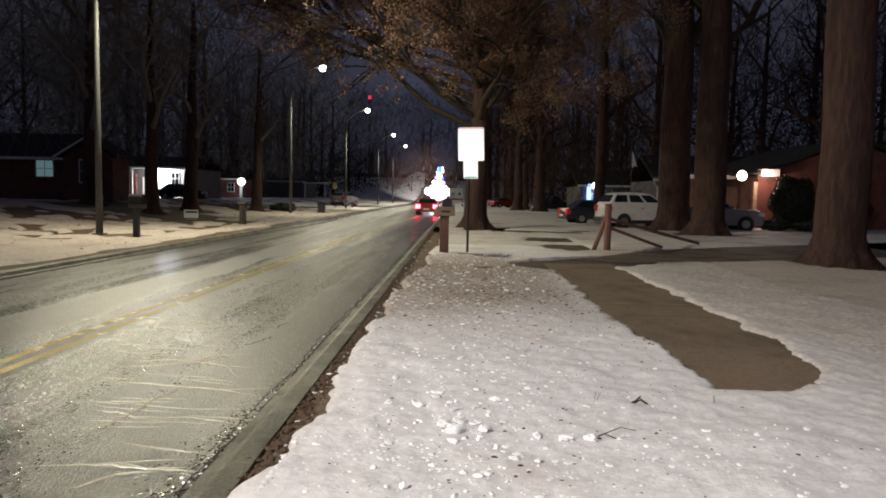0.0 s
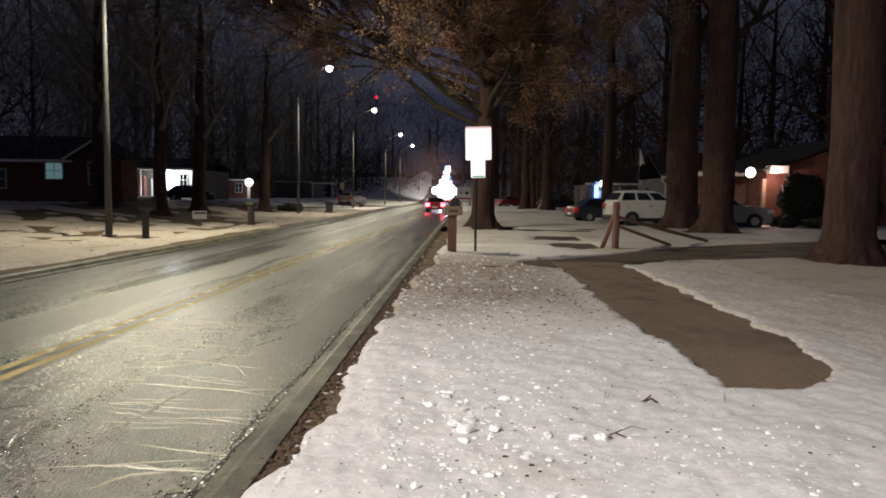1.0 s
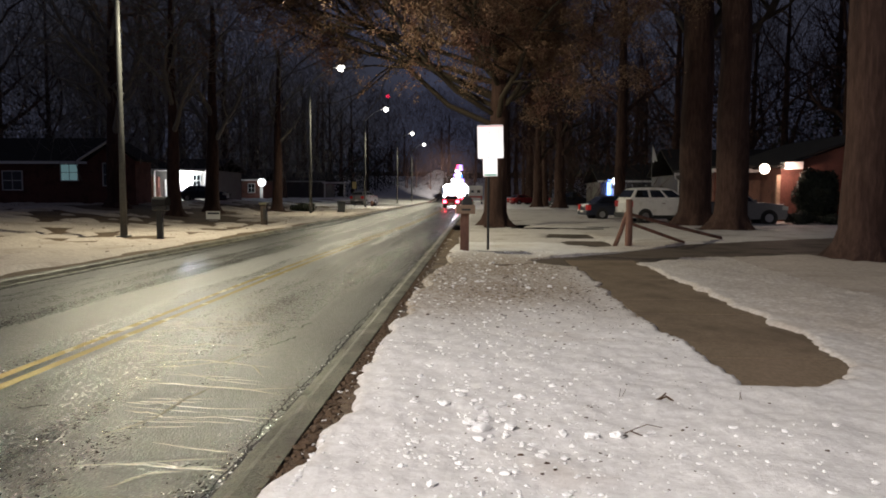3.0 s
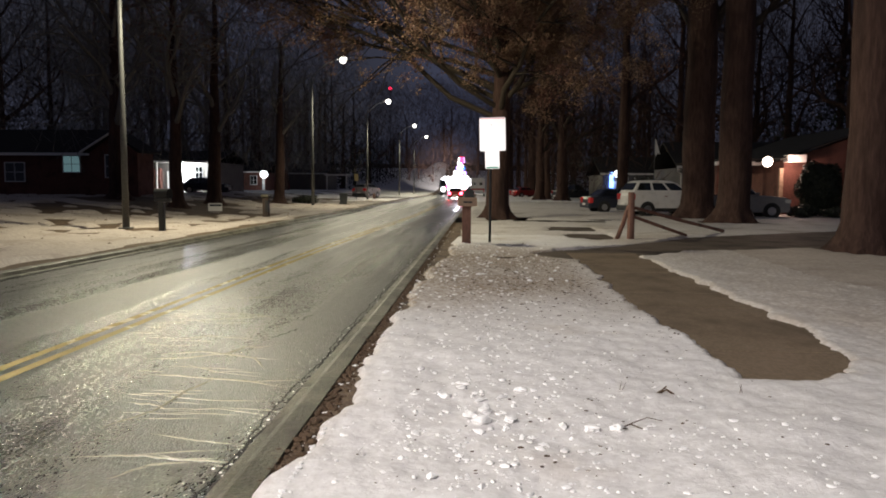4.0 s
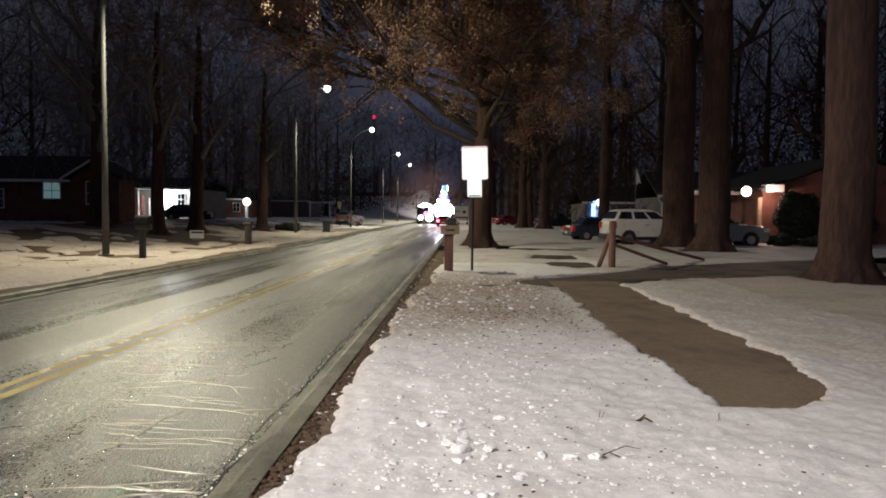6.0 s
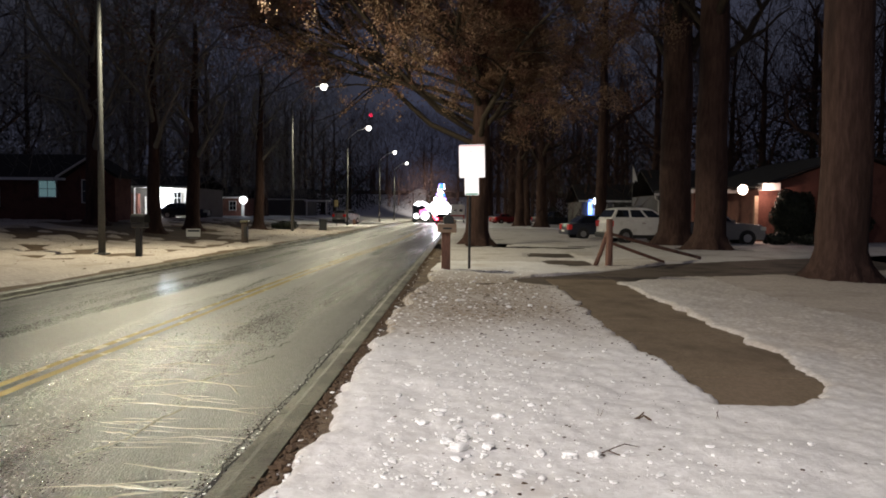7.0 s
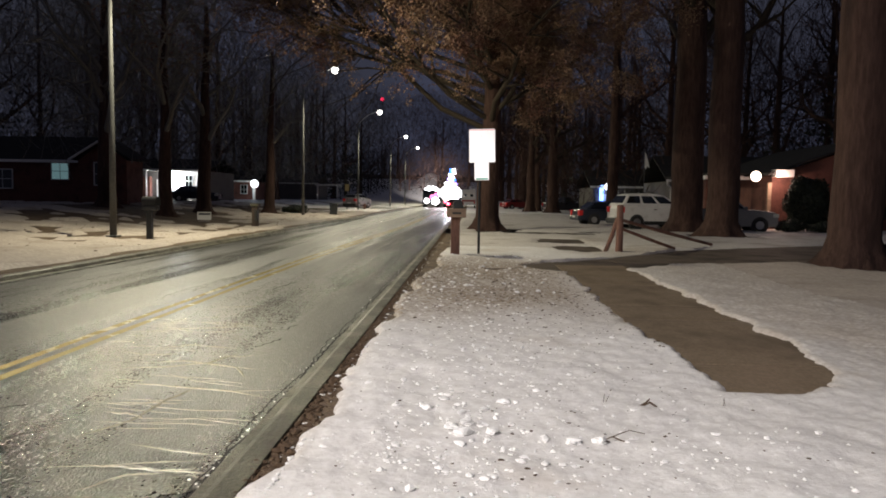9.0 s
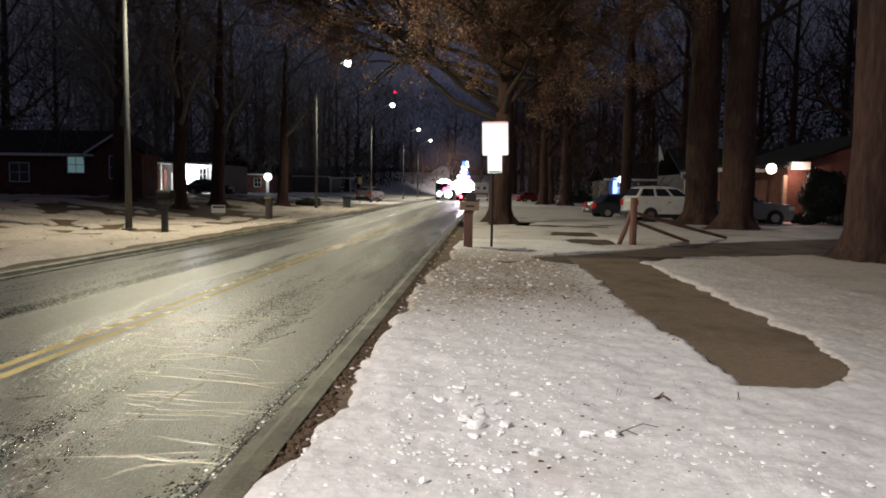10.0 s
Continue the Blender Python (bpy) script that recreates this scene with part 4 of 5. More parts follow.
def beacon(parent, x, y, z, r, order):
    """An upright lens drum whose faces flash in their own colours."""
    drum = new("beacon")
    drum.parent = parent
    drum.matrix_basis = pose(x, y, z)
    n = len(order)
    for i, key in enumerate(order):
        a0, a1 = 2 * math.pi * (i - 0.5) / n, 2 * math.pi * (i + 0.5) / n
        bm = bmesh.new()
        ring = [(0, 0)] + [(r * math.cos(a), r * math.sin(a)) for a in np.linspace(a0, a1, 8)]
        lo = [bm.verts.new((px, py, -r * 0.8)) for px, py in ring]
        hi = [bm.verts.new((px * 0.8, py * 0.8, r * 0.8)) for px, py in ring]
        bm.faces.new(lo[::-1]), bm.faces.new(hi)
        for k in range(len(ring)):
            bm.faces.new((lo[k], lo[(k + 1) % len(ring)], hi[(k + 1) % len(ring)], hi[k]))
        bmesh.ops.recalc_face_normals(bm, faces=bm.faces)
        part("lens", bm, FLASH[key], drum)
    return drum


def fire_truck(name, x, y, rz, label, lit_front, group="", paint=None):
    paint = paint or M_TRUCK
    e = thing(name, x, y, z_at(x, y), rz, label, "fire truck", group)
    part("box_body", boxm(-4.2, 1.6, -1.22, 1.22, 0.55, 3.05, 0.06), paint, e)
    part("cab", boxm(1.7, 4.1, -1.2, 1.2, 0.5, 2.85, 0.14), paint, e)
    part("windscreen", boxm(4.09, 4.13, -1.05, 1.05, 1.65, 2.6, 0.02), M_GLASS, e)
    part("rear_panel", boxm(-4.24, -4.19, -1.15, 1.15, 0.75, 2.9), M_CHEV, e, "white reflective rear panel")
    part("front_bumper", boxm(4.05, 4.5, -1.22, 1.22, 0.4, 0.9, 0.05), M_CHROME, e)
    part("rear_step", boxm(-4.7, -4.2, -1.2, 1.2, 0.42, 0.55, 0.02), M_CHROME, e)
    for s in (-1, 1):
        part("side_window", boxm(2.2, 3.8, s * 1.2 - 0.02, s * 1.2 + 0.02, 1.65, 2.5), M_GLASS, e)
        for k in range(4):
            part("locker_door", boxm(-4.0 + 1.4 * k, -2.72 + 1.4 * k, s * 1.23 - 0.02, s * 1.23 + 0.02, 0.8, 2.5, 0.01), M_STEEL, e)
        for wx in (-2.6, 3.0):
            wheel(e, wx, s * 1.05, 0.5, 0.3)
    sign_x = 4.45 if lit_front else -4.3
    return e, sign_x


TRUCK_A, ax = fire_truck("fire_truck", -3.2, 122, 90, "fire truck standing in the road with blazing rear floodlights", False, "fire trucks on the road")
def round_lamp(parent, name, x, y, z, r, material, label, sx=0.3):
    bm = bmesh.new()
    bmesh.ops.create_uvsphere(bm, u_segments=20, v_segments=12, radius=r, matrix=Matrix.Translation((x, y, z)) @ Matrix.Diagonal((sx, 1, 1, 1)))
    return part(name, bm, material, parent, label, smooth=True)


# floodlights are oversized and clustered in place of their glare
for ya, za, ra in ((-0.75, 1.75, 0.62), (0.75, 1.75, 0.62), (0, 2.3, 0.75), (-0.9, 2.7, 0.6), (0.9, 2.7, 0.6), (0, 1.4, 0.5), (0.1, 3.2, 0.55)):
    round_lamp(TRUCK_A, "rear_floodlight", -4.3, ya, za, ra, M_FLOOD, "blazing white floodlight sized for its glare")
# side lamps on arms are made up to widen the glare
for ya, za, ra in ((-1.6, 2.2, 0.55), (1.65, 2.3, 0.6)):
    part("added_light_arm", tubem([(-4.1, ya * 0.7, 2.6), (-4.15, ya, za)], [0.04, 0.04], 6), M_STEEL, TRUCK_A)
    round_lamp(TRUCK_A, "added_light", -4.25, ya, za, ra, M_FLOOD, "blazing white lamp added to widen the glare")
# added spot that gives the floodlights' sheen on the road
point_lamp("added_light", -3.2, 117.0, 2.6, 3000, (0.93, 0.88, 1.0), 0.5, 50, (-3.2, 70, 0), 0.8)
# added strong spot that whitens the far hill; no such lamp is visible
point_lamp("added_light", -3.6, 127.0, 5.0, 520000, (1.0, 0.93, 0.90), 0.5, 20, (-11.5, 220, 4), 0.8)
# lamps made up to fill the glow between floodlights and beacon
round_lamp(TRUCK_A, "glow_lamp", -4.1, -0.1, 4.0, 0.45, FLASH["violet"], "violet glowing lamp added for the glare")
round_lamp(TRUCK_A, "glow_lamp", -4.0, -0.2, 4.75, 0.36, FLASH["white"], "white glowing lamp added for the glare")
part("mast", tubem([(-3.9, 0, 4.0), (-3.9, 0, 5.4)], [0.05, 0.05], 8), M_STEEL, TRUCK_A)
for ya in (-0.8, 0.8):
    part("brake_lamp", boxm(-4.34, -4.25, ya - 0.16, ya + 0.16, 0.75, 1.0, 0.02), M_TAILON, TRUCK_A)
# more made-up lamps for the same glow
for ya, za, ra, key in ((-0.75, 3.7, 0.3, "violet"), (0.7, 3.75, 0.34, "white"), (-0.55, 4.4, 0.26, "blue"), (0.35, 4.5, 0.28, "violet"), (0.1, 5.2, 0.3, "white")):
    round_lamp(TRUCK_A, "glow_lamp", -4.05, ya, za, ra, FLASH[key], "small glowing lamp added for the glare")
BEACON_A = beacon(TRUCK_A, -3.9, -0.25, 5.75, 0.55, ["white", "red", "violet", "blue"])
# dark paint stands in for an unlit body
TRUCK_B, bx = fire_truck("fire_truck", -6.4, 122, 270, "second fire truck, coloured dark as if unlit, facing along the road with headlights on", True, "fire trucks on the road", M_DARKCAR)
# lamp count and sizes are made up to match the glare
for ya, ra in ((-0.55, 0.40), (0.85, 0.62)):
    round_lamp(TRUCK_B, "headlamp", 4.5, ya, 1.05, ra, M_HEADON, "blazing white headlamp")
# pink lamps added only to fill the glare
for ya, za, ra in ((0.35, 1.65, 0.42), (0.95, 2.0, 0.36)):
    round_lamp(TRUCK_B, "front_glare_lamp", 4.48, ya, za, ra, FLASH["pink"], "pink glowing lamp added for the glare")
for ya, za, ra in ((-0.75, 2.85, 0.24), (-0.2, 2.95, 0.46), (0.4, 3.1, 0.34), (0.85, 2.85, 0.42)):
    round_lamp(TRUCK_B, "roof_lamp", 4.0, ya, za, ra, M_FLOOD, "blazing white roof lamp")
AMB = thing("ambulance", -0.3, 116, z_at(2, 116), 90, "white ambulance parked half on the verge", "ambulance")
part("box_body", boxm(-3.0, 1.0, -1.1, 1.1, 0.5, 2.85, 0.08), M_CHEV, AMB)
part("cab", boxm(1.02, 2.9, -0.98, 0.98, 0.45, 1.95, 0.16), M_CHEV, AMB)
part("rear_window", boxm(-3.03, -2.99, -0.7, -0.25, 1.75, 2.15, 0.01), M_GLASS, AMB)
part("rear_window", boxm(-3.03, -2.99, 0.25, 0.7, 1.75, 2.15, 0.01), M_GLASS, AMB)
part("stripe", boxm(-3.02, -2.99, -1.05, 1.05, 1.0, 1.25), M_TRUCK, AMB, "red stripe")
part("bumper", boxm(-3.3, -3.0, -1.05, 1.05, 0.4, 0.6, 0.03), M_CHROME, AMB)
for wx in (-1.9, 2.0):
    for s in (-1, 1):
        wheel(AMB, wx, s * 0.95, 0.38)
for ya in (-0.9, 0.9):
    part("tail_lamp", boxm(-3.05, -2.99, ya - 0.1, ya + 0.1, 0.7, 0.95, 0.01), M_TAIL, AMB)


# ---------------------------------------------------------------- houses
def brick_courses(parent, x0, x1, z0, z1, y, bl=0.22, bh=0.075, seed=1):
    """Courses of separate bricks, joined, standing proud of a wall that faces -y."""
    g = np.random.RandomState(seed)
    v, f = [], []
    rows = int((z1 - z0) / bh)
    for r in range(rows):
        xx = x0 - (bl / 2 if r % 2 else 0)
        while xx < x1:
            a, b = max(xx + 0.006, x0), min(xx + bl - 0.006, x1)
            if b - a > 0.03:
                p = 0.008 + 0.004 * g.rand()
                c, d = z0 + r * bh + 0.006, z0 + (r + 1) * bh - 0.006
                n = len(v)
                v += [(a, y - p, c), (b, y - p, c), (b, y - p, d), (a, y - p, d), (a, y, c), (b, y, c), (b, y, d), (a, y, d)]
                f += [(n, n + 1, n + 2, n + 3), (n, n + 4, n + 5, n + 1), (n + 1, n + 5, n + 6, n + 2), (n + 2, n + 6, n + 7, n + 3), (n + 3, n + 7, n + 4, n)]
            xx += bl
    o = part("brickwork", (v, f), M_BRICK, parent)
    tagged(o, kind="stuff")


def window(parent, x, y, z, w, h, glass, frame_m=None, name="window"):
    """A window in a wall that faces -y."""
    fr = bmesh.new()
    t = 0.07
    box(fr, x - w / 2 - t, x - w / 2, y - 0.07, y + 0.03, z - t, z + h + t, 0.005)
    box(fr, x + w / 2, x + w / 2 + t, y - 0.07, y + 0.03, z - t, z + h + t, 0.005)
    box(fr, x - w / 2, x + w / 2, y - 0.07, y + 0.03, z + h, z + h + t, 0.005)
    box(fr, x - w / 2, x + w / 2, y - 0.09, y + 0.03, z - t, z, 0.005)
    box(fr, x - 0.02, x + 0.02, y - 0.06, y + 0.01, z, z + h)
    box(fr, x - w / 2, x - 0.02, y - 0.055, y + 0.01, z + h / 2 - 0.02, z + h / 2 + 0.02)
    box(fr, x + 0.02, x + w / 2, y - 0.055, y + 0.01, z + h / 2 - 0.02, z + h / 2 + 0.02)
    o = part(name, fr, frame_m or M_TRIM, parent)
    part("pane", boxm(x - w / 2 + 0.002, x + w / 2 - 0.002, y - 0.035, y - 0.015, z + 0.002, z + h - 0.002), glass, o)
    return o


def gable_roof(parent, x0, x1, y0, y1, z, rise, along="x", over=0.4, t=0.14):
    """Two pitched slabs, ridge along x or y."""
    bm = bmesh.new()
    if along == "x":
        m = Matrix.Identity(4)
        a0, a1, b0, b1 = y0 - over, y1 + over, x0 - over, x1 + over
    else:
        a0, a1, b0, b1 = x0 - over, x1 + over, y0 - over, y1 + over
    mid = (a0 + a1) / 2
    poly = [(a0, z), (mid, z + rise), (a1, z), (a1, z + t), (mid, z + rise + t), (a0, z + t)]
    prism(bm, poly, b0, b1)
    if along == "x":
        bmesh.ops.transform(bm, matrix=Matrix(((0, 1, 0, 0), (1, 0, 0, 0), (0, 0, 1, 0), (0, 0, 0, 1))), verts=bm.verts)
        bmesh.ops.recalc_face_normals(bm, faces=bm.faces)
    return part("roof", bm, M_ROOF, parent)


def house(name, x0, x1, y0, y1, z, h, rise, along, label, wall_m):
    e = thing(name, 0, 0, 0, 0, label, "house")
    part("wall", boxm(x0, x1, y0, y1, z - 0.3, z + h, 0.01), wall_m, e)
    gable_roof(e, x0, x1, y0, y1, z + h - 0.02, rise, along)
    if along == "y":
        mid = (x0 + x1) / 2
        part("gable", prism(bmesh.new(), [(x0, z + h), (x1, z + h), (mid, z + h + rise * 0.93)], y0, y0 + 0.15), wall_m, e)
    fb = bmesh.new()
    box(fb, x0 - 0.4, x1 + 0.4, y0 - 0.44, y0 - 0.41, z + h - 0.06, z + h + 0.14)
    if along == "x":
        part("gutter", fb, M_TRIM, e)
    else:
        fb.free()
    return e


# west side, brick ranch with a lit curtained window
hz = 0.8
h1 = house("house", -42, -27.4, 52, 58, hz, 2.9, 1.9, "x", "dark brick ranch house with one lit window", M_BRICK)
brick_courses(h1, -42, -27.4, hz, hz + 2.85, 51.99, 0.23, 0.08)
window(h1, -29.45, 51.97, hz + 1.68, 1.2, 1.12, M_LITWIN)
window(h1, -33.7, 51.97, hz + 1.0, 1.4, 1.3, M_GLASS)
window(h1, -38.7, 51.97, hz + 1.0, 1.4, 1.3, M_GLASS)
part("downspout", tubem([(-28.0, 51.9, hz), (-28.0, 51.9, hz + 2.8)], [0.045, 0.045], 8), M_STEEL, h1)
w1 = house("garage_wing", -27.35, -23.9, 50.5, 53, hz, 3.0, 1.3, "y", "brick gabled wing of the dark house", M_BRICK)
brick_courses(w1, -27.35, -23.9, hz, hz + 2.95, 50.49, 0.23, 0.08, 2)
part("barge_board", tubem([(-27.8, 50.05, hz + 2.98), (-25.6, 50.05, hz + 4.32)], [0.08, 0.08], 4), M_TRIM, w1)
window(w1, -25.9, 50.47, hz + 1.3, 0.5, 1.5, M_GLASS)
# west side, house with a bright white front wall under a porch lamp
h2 = house("house", -41, -27.6, 76, 85, hz, 3.15, 1.3, "x", "low house with a brightly lit white front wall", M_SIDING)
part("brick_face", boxm(-36.5, -33.3, 75.4, 75.98, hz - 0.2, hz + 2.5, 0.01), M_BRICK, h2)
part("white_wall", boxm(-31.2, -28.3, 75.86, 75.98, hz + 0.85, hz + 3.05, 0.01), M_TRIM, h2)
window(h2, -29.35, 75.84, hz + 1.5, 0.75, 1.15, M_GLASS)
part("front_door", boxm(-32.8, -32.0, 75.9, 75.98, hz, hz + 2.2, 0.01), M_TRIM, h2)
part("porch_post", boxm(-33.25, -33.1, 74.2, 74.35, hz, hz + 3.05, 0.01), M_TRIM, h2)
part("porch_ceiling", boxm(-33.6, -27.8, 74.1, 75.8, hz + 3.06, hz + 3.14, 0.01), M_TRIM, h2)
part("porch_lamp", boxm(-31.8, -31.6, 75.5, 75.7, hz + 2.8, hz + 3.04, 0.02), M_LITWHITE, h2)
point_lamp("porch_light", -30.6, 74.9, hz + 2.2, 600, (0.90, 0.96, 1.0), 0.12)
# west side, small house with a white globe lamp
h3 = house("house", -38, -30.6, 104, 112, hz, 2.6, 1.6, "x", "small far house with a globe lamp by the door", M_BRICK)
window(h3, -30.9 - 1.4, 103.97, hz + 0.9, 0.9, 1.2, M_GLASS)
part("door_surround", boxm(-31.0, -30.65, 103.7, 103.98, hz, hz + 2.2, 0.01), M_TRIM, h3)
bm = bmesh.new()
bmesh.ops.create_uvsphere(bm, u_segments=14, v_segments=8, radius=0.55, matrix=Matrix.Translation((-30.6, 103.3, hz + 2.3)))
part("globe_lamp", bm, M_LITWHITE, h3, "glowing white globe lamp", smooth=True)
point_lamp("porch_light", -30.2, 102.4, hz + 2.3, 120, (0.80, 0.92, 1.0), 0.1)
h4 = house("house", -42, -27, 128, 138, hz, 2.8, 1.8, "x", "dark far house with a pale porch roof", M_SIDING)
part("porch_roof", boxm(-26.8, -22.6, 126, 128.5, hz + 2.5, hz + 2.75, 0.02), M_TRIM, h4)
for px in (-26.4, -23.0):
    part("porch_post", boxm(px - 0.08, px + 0.08, 126.2, 126.4, hz - 0.2, hz + 2.5), M_TRIM, h4)
# east side, red brick house with a blazing porch lamp
h5 = house("house", 17.7, 29, 44, 57, 0, 3.2, 2.1, "y", "red brick house with a gabled end and a bright porch lamp", M_BRICK)
brick_courses(h5, 17.7, 29, 0.1, 3.15, 43.99, 0.23, 0.08, 3)
window(h5, 22.6, 43.97, 0.9, 1.4, 1.4, M_GLASS)
part("soffit", boxm(17.62, 18.66, 43.25, 43.97, 3.08, 3.5, 0.02), M_TRIM, h5, "white painted eave return")
part("vent", boxm(21.4, 22.2, 43.9, 43.99, 4.35, 4.5, 0.01), M_TRIM, h5)
part("barge_board", tubem([(17.3, 43.55, 3.25), (23.3, 43.55, 5.35)], [0.07, 0.07], 4), M_ROOF, h5)
part("porch_pier", boxm(14.98, 15.36, 47.5, 47.9, -0.2, 3.0, 0.01), M_BRICK, h5)
part("porch_beam", boxm(14.9, 17.68, 47.4, 47.9, 3.0, 3.25, 0.01), M_TRIM, h5)
part("porch_roof", boxm(15.0, 17.68, 46.6, 57.2, 3.27, 3.4, 0.02), M_ROOF, h5)
part("corner_post", boxm(17.38, 17.6, 43.75, 43.95, 0, 2.75, 0.01), M_WOODT, h5, "painted porch corner post")
# sphere enlarged to stand in for the lamp's glare
bm = bmesh.new()
bmesh.ops.create_uvsphere(bm, u_segments=16, v_segments=10, radius=0.30, matrix=Matrix.Translation((16.6, 43.6, 3.1)) @ Matrix.Diagonal((1, 0.5, 1, 1)))
part("porch_lamp", bm, M_LITWARM, h5, "blazing warm white flood lamp", smooth=True)
# light set 1 m east of the glowing lamp to keep the west wall dark
point_lamp("porch_light", 17.66, 42.9, 2.85, 150, (1.0, 0.66, 0.55), 0.12)
h7 = house("house", 16.3, 27, 61, 70, 0, 3.2, 2.2, "x", "dark neighbouring house with a pale gutter and downspout", M_SIDING)
part("downspout", tubem([(15.95, 60.5, 3.2), (16.0, 60.6, 2.9), (16.35, 60.9, 2.7), (16.35, 60.9, 0)], [0.06, 0.06, 0.06, 0.06], 8), M_TRIM, h7)
# east side, dark house with a blue-lit door
h6 = house("house", 12.9, 26, 78, 88, 0.1, 2.8, 1.9, "x", "dark house with a blue-lit front door", M_SIDING)
part("blue_lamp", boxm(13.55, 13.9, 77.6, 77.98, 1.5, 3.1, 0.03), M_LITBLUE, h6, "blue glowing strip lamp")
bm = bmesh.new()
bmesh.ops.create_uvsphere(bm, u_segments=12, v_segments=8, radius=0.40, matrix=Matrix.Translation((14.35, 77.5, 2.95)))
part("porch_lamp", bm, M_LITWHITE, h6, "white glowing porch lamp", smooth=True)
part("front_door", boxm(13.95, 14.85, 77.9, 77.98, 0, 2.2, 0.01), M_TRIM, h6)
for px in (15.2, 15.9, 16.6, 17.3):
    part("porch_rail", boxm(px - 0.04, px + 0.04, 76.6, 76.7, 0, 2.6), M_TRIM, h6)


fl = thing("porch_flag", 14.0, 60.2, 0, 0, "pale flag hanging from a thin pole", "flag")
part("pole", tubem([(0, 0, -0.2), (0, 0, 5.6)], [0.03, 0.02], 6), M_STEEL, fl)
part("cloth", prism(bmesh.new(), [(0.02, 5.5), (0.12, 5.3), (0.30, 4.7), (0.42, 4.2), (0.25, 4.35), (0.10, 4.1), (0.02, 4.3)], -0.02, 0.02), M_TRIM, fl)

# ---------------------------------------------------------------- shrubs, small street things
def shrub(x, y, rx, ry, h, n, seed, label):
    g = np.random.RandomState(seed)
    e = thing("shrub", x, y, z_at(x, y), 0, label, "shrub")
    st = bmesh.new()
    for k in range(7):
        a = g.uniform(0, 6.28)
        tube(st, [(0.1 * math.cos(a), 0.1 * math.sin(a), -0.1), (rx * 0.5 * math.cos(a), ry * 0.5 * math.sin(a), h * 0.75)], [0.03, 0.01], 4)
    part("stems", st, M_LIT_TWIG, e)
    v, f = [], []
    for _ in range(n):
        d = g.normal(0, 1, 3)
        d /= np.linalg.norm(d)
        r = g.uniform(0.45, 1.0) ** 0.5 * (1 + 0.15 * math.sin(5 * d[0] + seed) * math.cos(4 * d[2]))
        c = np.array([d[0] * rx * r, d[1] * ry * r, max(0.03, h * 0.5 + d[2] * h * 0.5 * r)])
        u = g.normal(0, 1, 3)
        u /= np.linalg.norm(u)
        w = np.cross(u, d)
        w /= np.linalg.norm(w) + 1e-9
        s = g.uniform(0.06, 0.13)
        b = len(v)
        v += [tuple(map(float, q)) for q in (c - u * s, c + w * s * 0.5, c + u * s, c - w * s * 0.5)]
        f.append((b, b + 1, b + 2, b + 3))
    part("foliage", (v, f), M_BUSH, e)
    return e


shrub(18.95, 42.1, 1.25, 0.6, 3.1, 9000, 1, "tall dark evergreen shrub against a brick house")
shrub(22.0, 42.6, 1.6, 0.9, 2.3, 6000, 2, "dark rounded evergreen shrub by a house wall")
shrub(17.3, 40.5, 0.8, 0.6, 0.7, 700, 3, "low twiggy shrub beside the driveway")
shrub(19.0, 40.0, 1.0, 0.6, 0.6, 700, 4, "low twiggy shrub beside the driveway")
shrub(13.2, 38.5, 0.8, 0.6, 0.6, 600, 5, "low brown shrub between oak trunks")
shrub(13.0, 58, 2.2, 1.2, 2.4, 2400, 6, "dark evergreen shrub by a far house")
shrub(-26.0, 73.5, 1.0, 0.8, 1.0, 800, 7, "dark shrub before a lit house")
shrub(-14.5, 62.0, 0.8, 0.7, 0.8, 600, 8, "small pale shrub on the snowy verge")
shrub(-15.6, 63.0, 0.7, 0.6, 0.6, 500, 9, "small pale shrub on the snowy verge")

bin_ = thing("trash_bin", -11.2, 60.1, 0.02, 20, "dark plastic wheeled bin on the verge", "trash bin")
part("body", prism(bmesh.new(), [(-0.23, 0.05), (0.23, 0.05), (0.29, 0.85), (-0.29, 0.85)], -0.3, 0.3), M_BIN, bin_)
part("lid", boxm(-0.32, 0.32, -0.34, 0.32, 0.85, 0.93, 0.02), M_BIN, bin_)
for s in (-1, 1):
    part("bin_wheel", tubem([(s * 0.22, 0.28, 0.1), (s * 0.28, 0.28, 0.1)], [0.1, 0.1], 10), M_TYRE, bin_)
ys_ = thing("yard_sign", -14.8, 40.5, z_at(-14.8, 40.5), 8, "white yard sign with a dark printed band", "yard sign")
part("panel", boxm(-0.38, 0.38, -0.006, 0.006, 0.12, 0.56), M_TRIM, ys_)
part("printed_band", boxm(-0.30, 0.34, -0.012, -0.007, 0.40, 0.50), M_DARKCAR, ys_, "dark blue unreadable print")
for s in (-1, 1):
    part("wire_leg", tubem([(s * 0.25, 0, -0.15), (s * 0.25, 0, 0.2)], [0.006, 0.006], 5), M_STEEL, ys_)
ws = thing("warning_sign", -13.3, 79, 0, 0, "yellow warning sign on a thin post", "road sign")
part("post", tubem([(0, 0, -0.2), (0, 0, 2.9)], [0.03, 0.03], 6), M_STEEL, ws)
part("panel", boxm(-0.22, 0.22, -0.05, -0.035, 2.1, 2.85, 0.0), M_YELLOW, ws)
hy = thing("fire_hydrant", -12.5, 86.7, 0.02, 0, "dark red fire hydrant on the verge", "hydrant")
part("barrel", tubem([(0, 0, -0.05), (0, 0, 0.5), (0, 0, 0.62), (0, 0, 0.7)], [0.14, 0.13, 0.15, 0.05], 12), M_WOODR, hy)
part("outlet", tubem([(-0.24, 0, 0.42), (0.24, 0, 0.42)], [0.06, 0.06], 8), M_WOODR, hy)
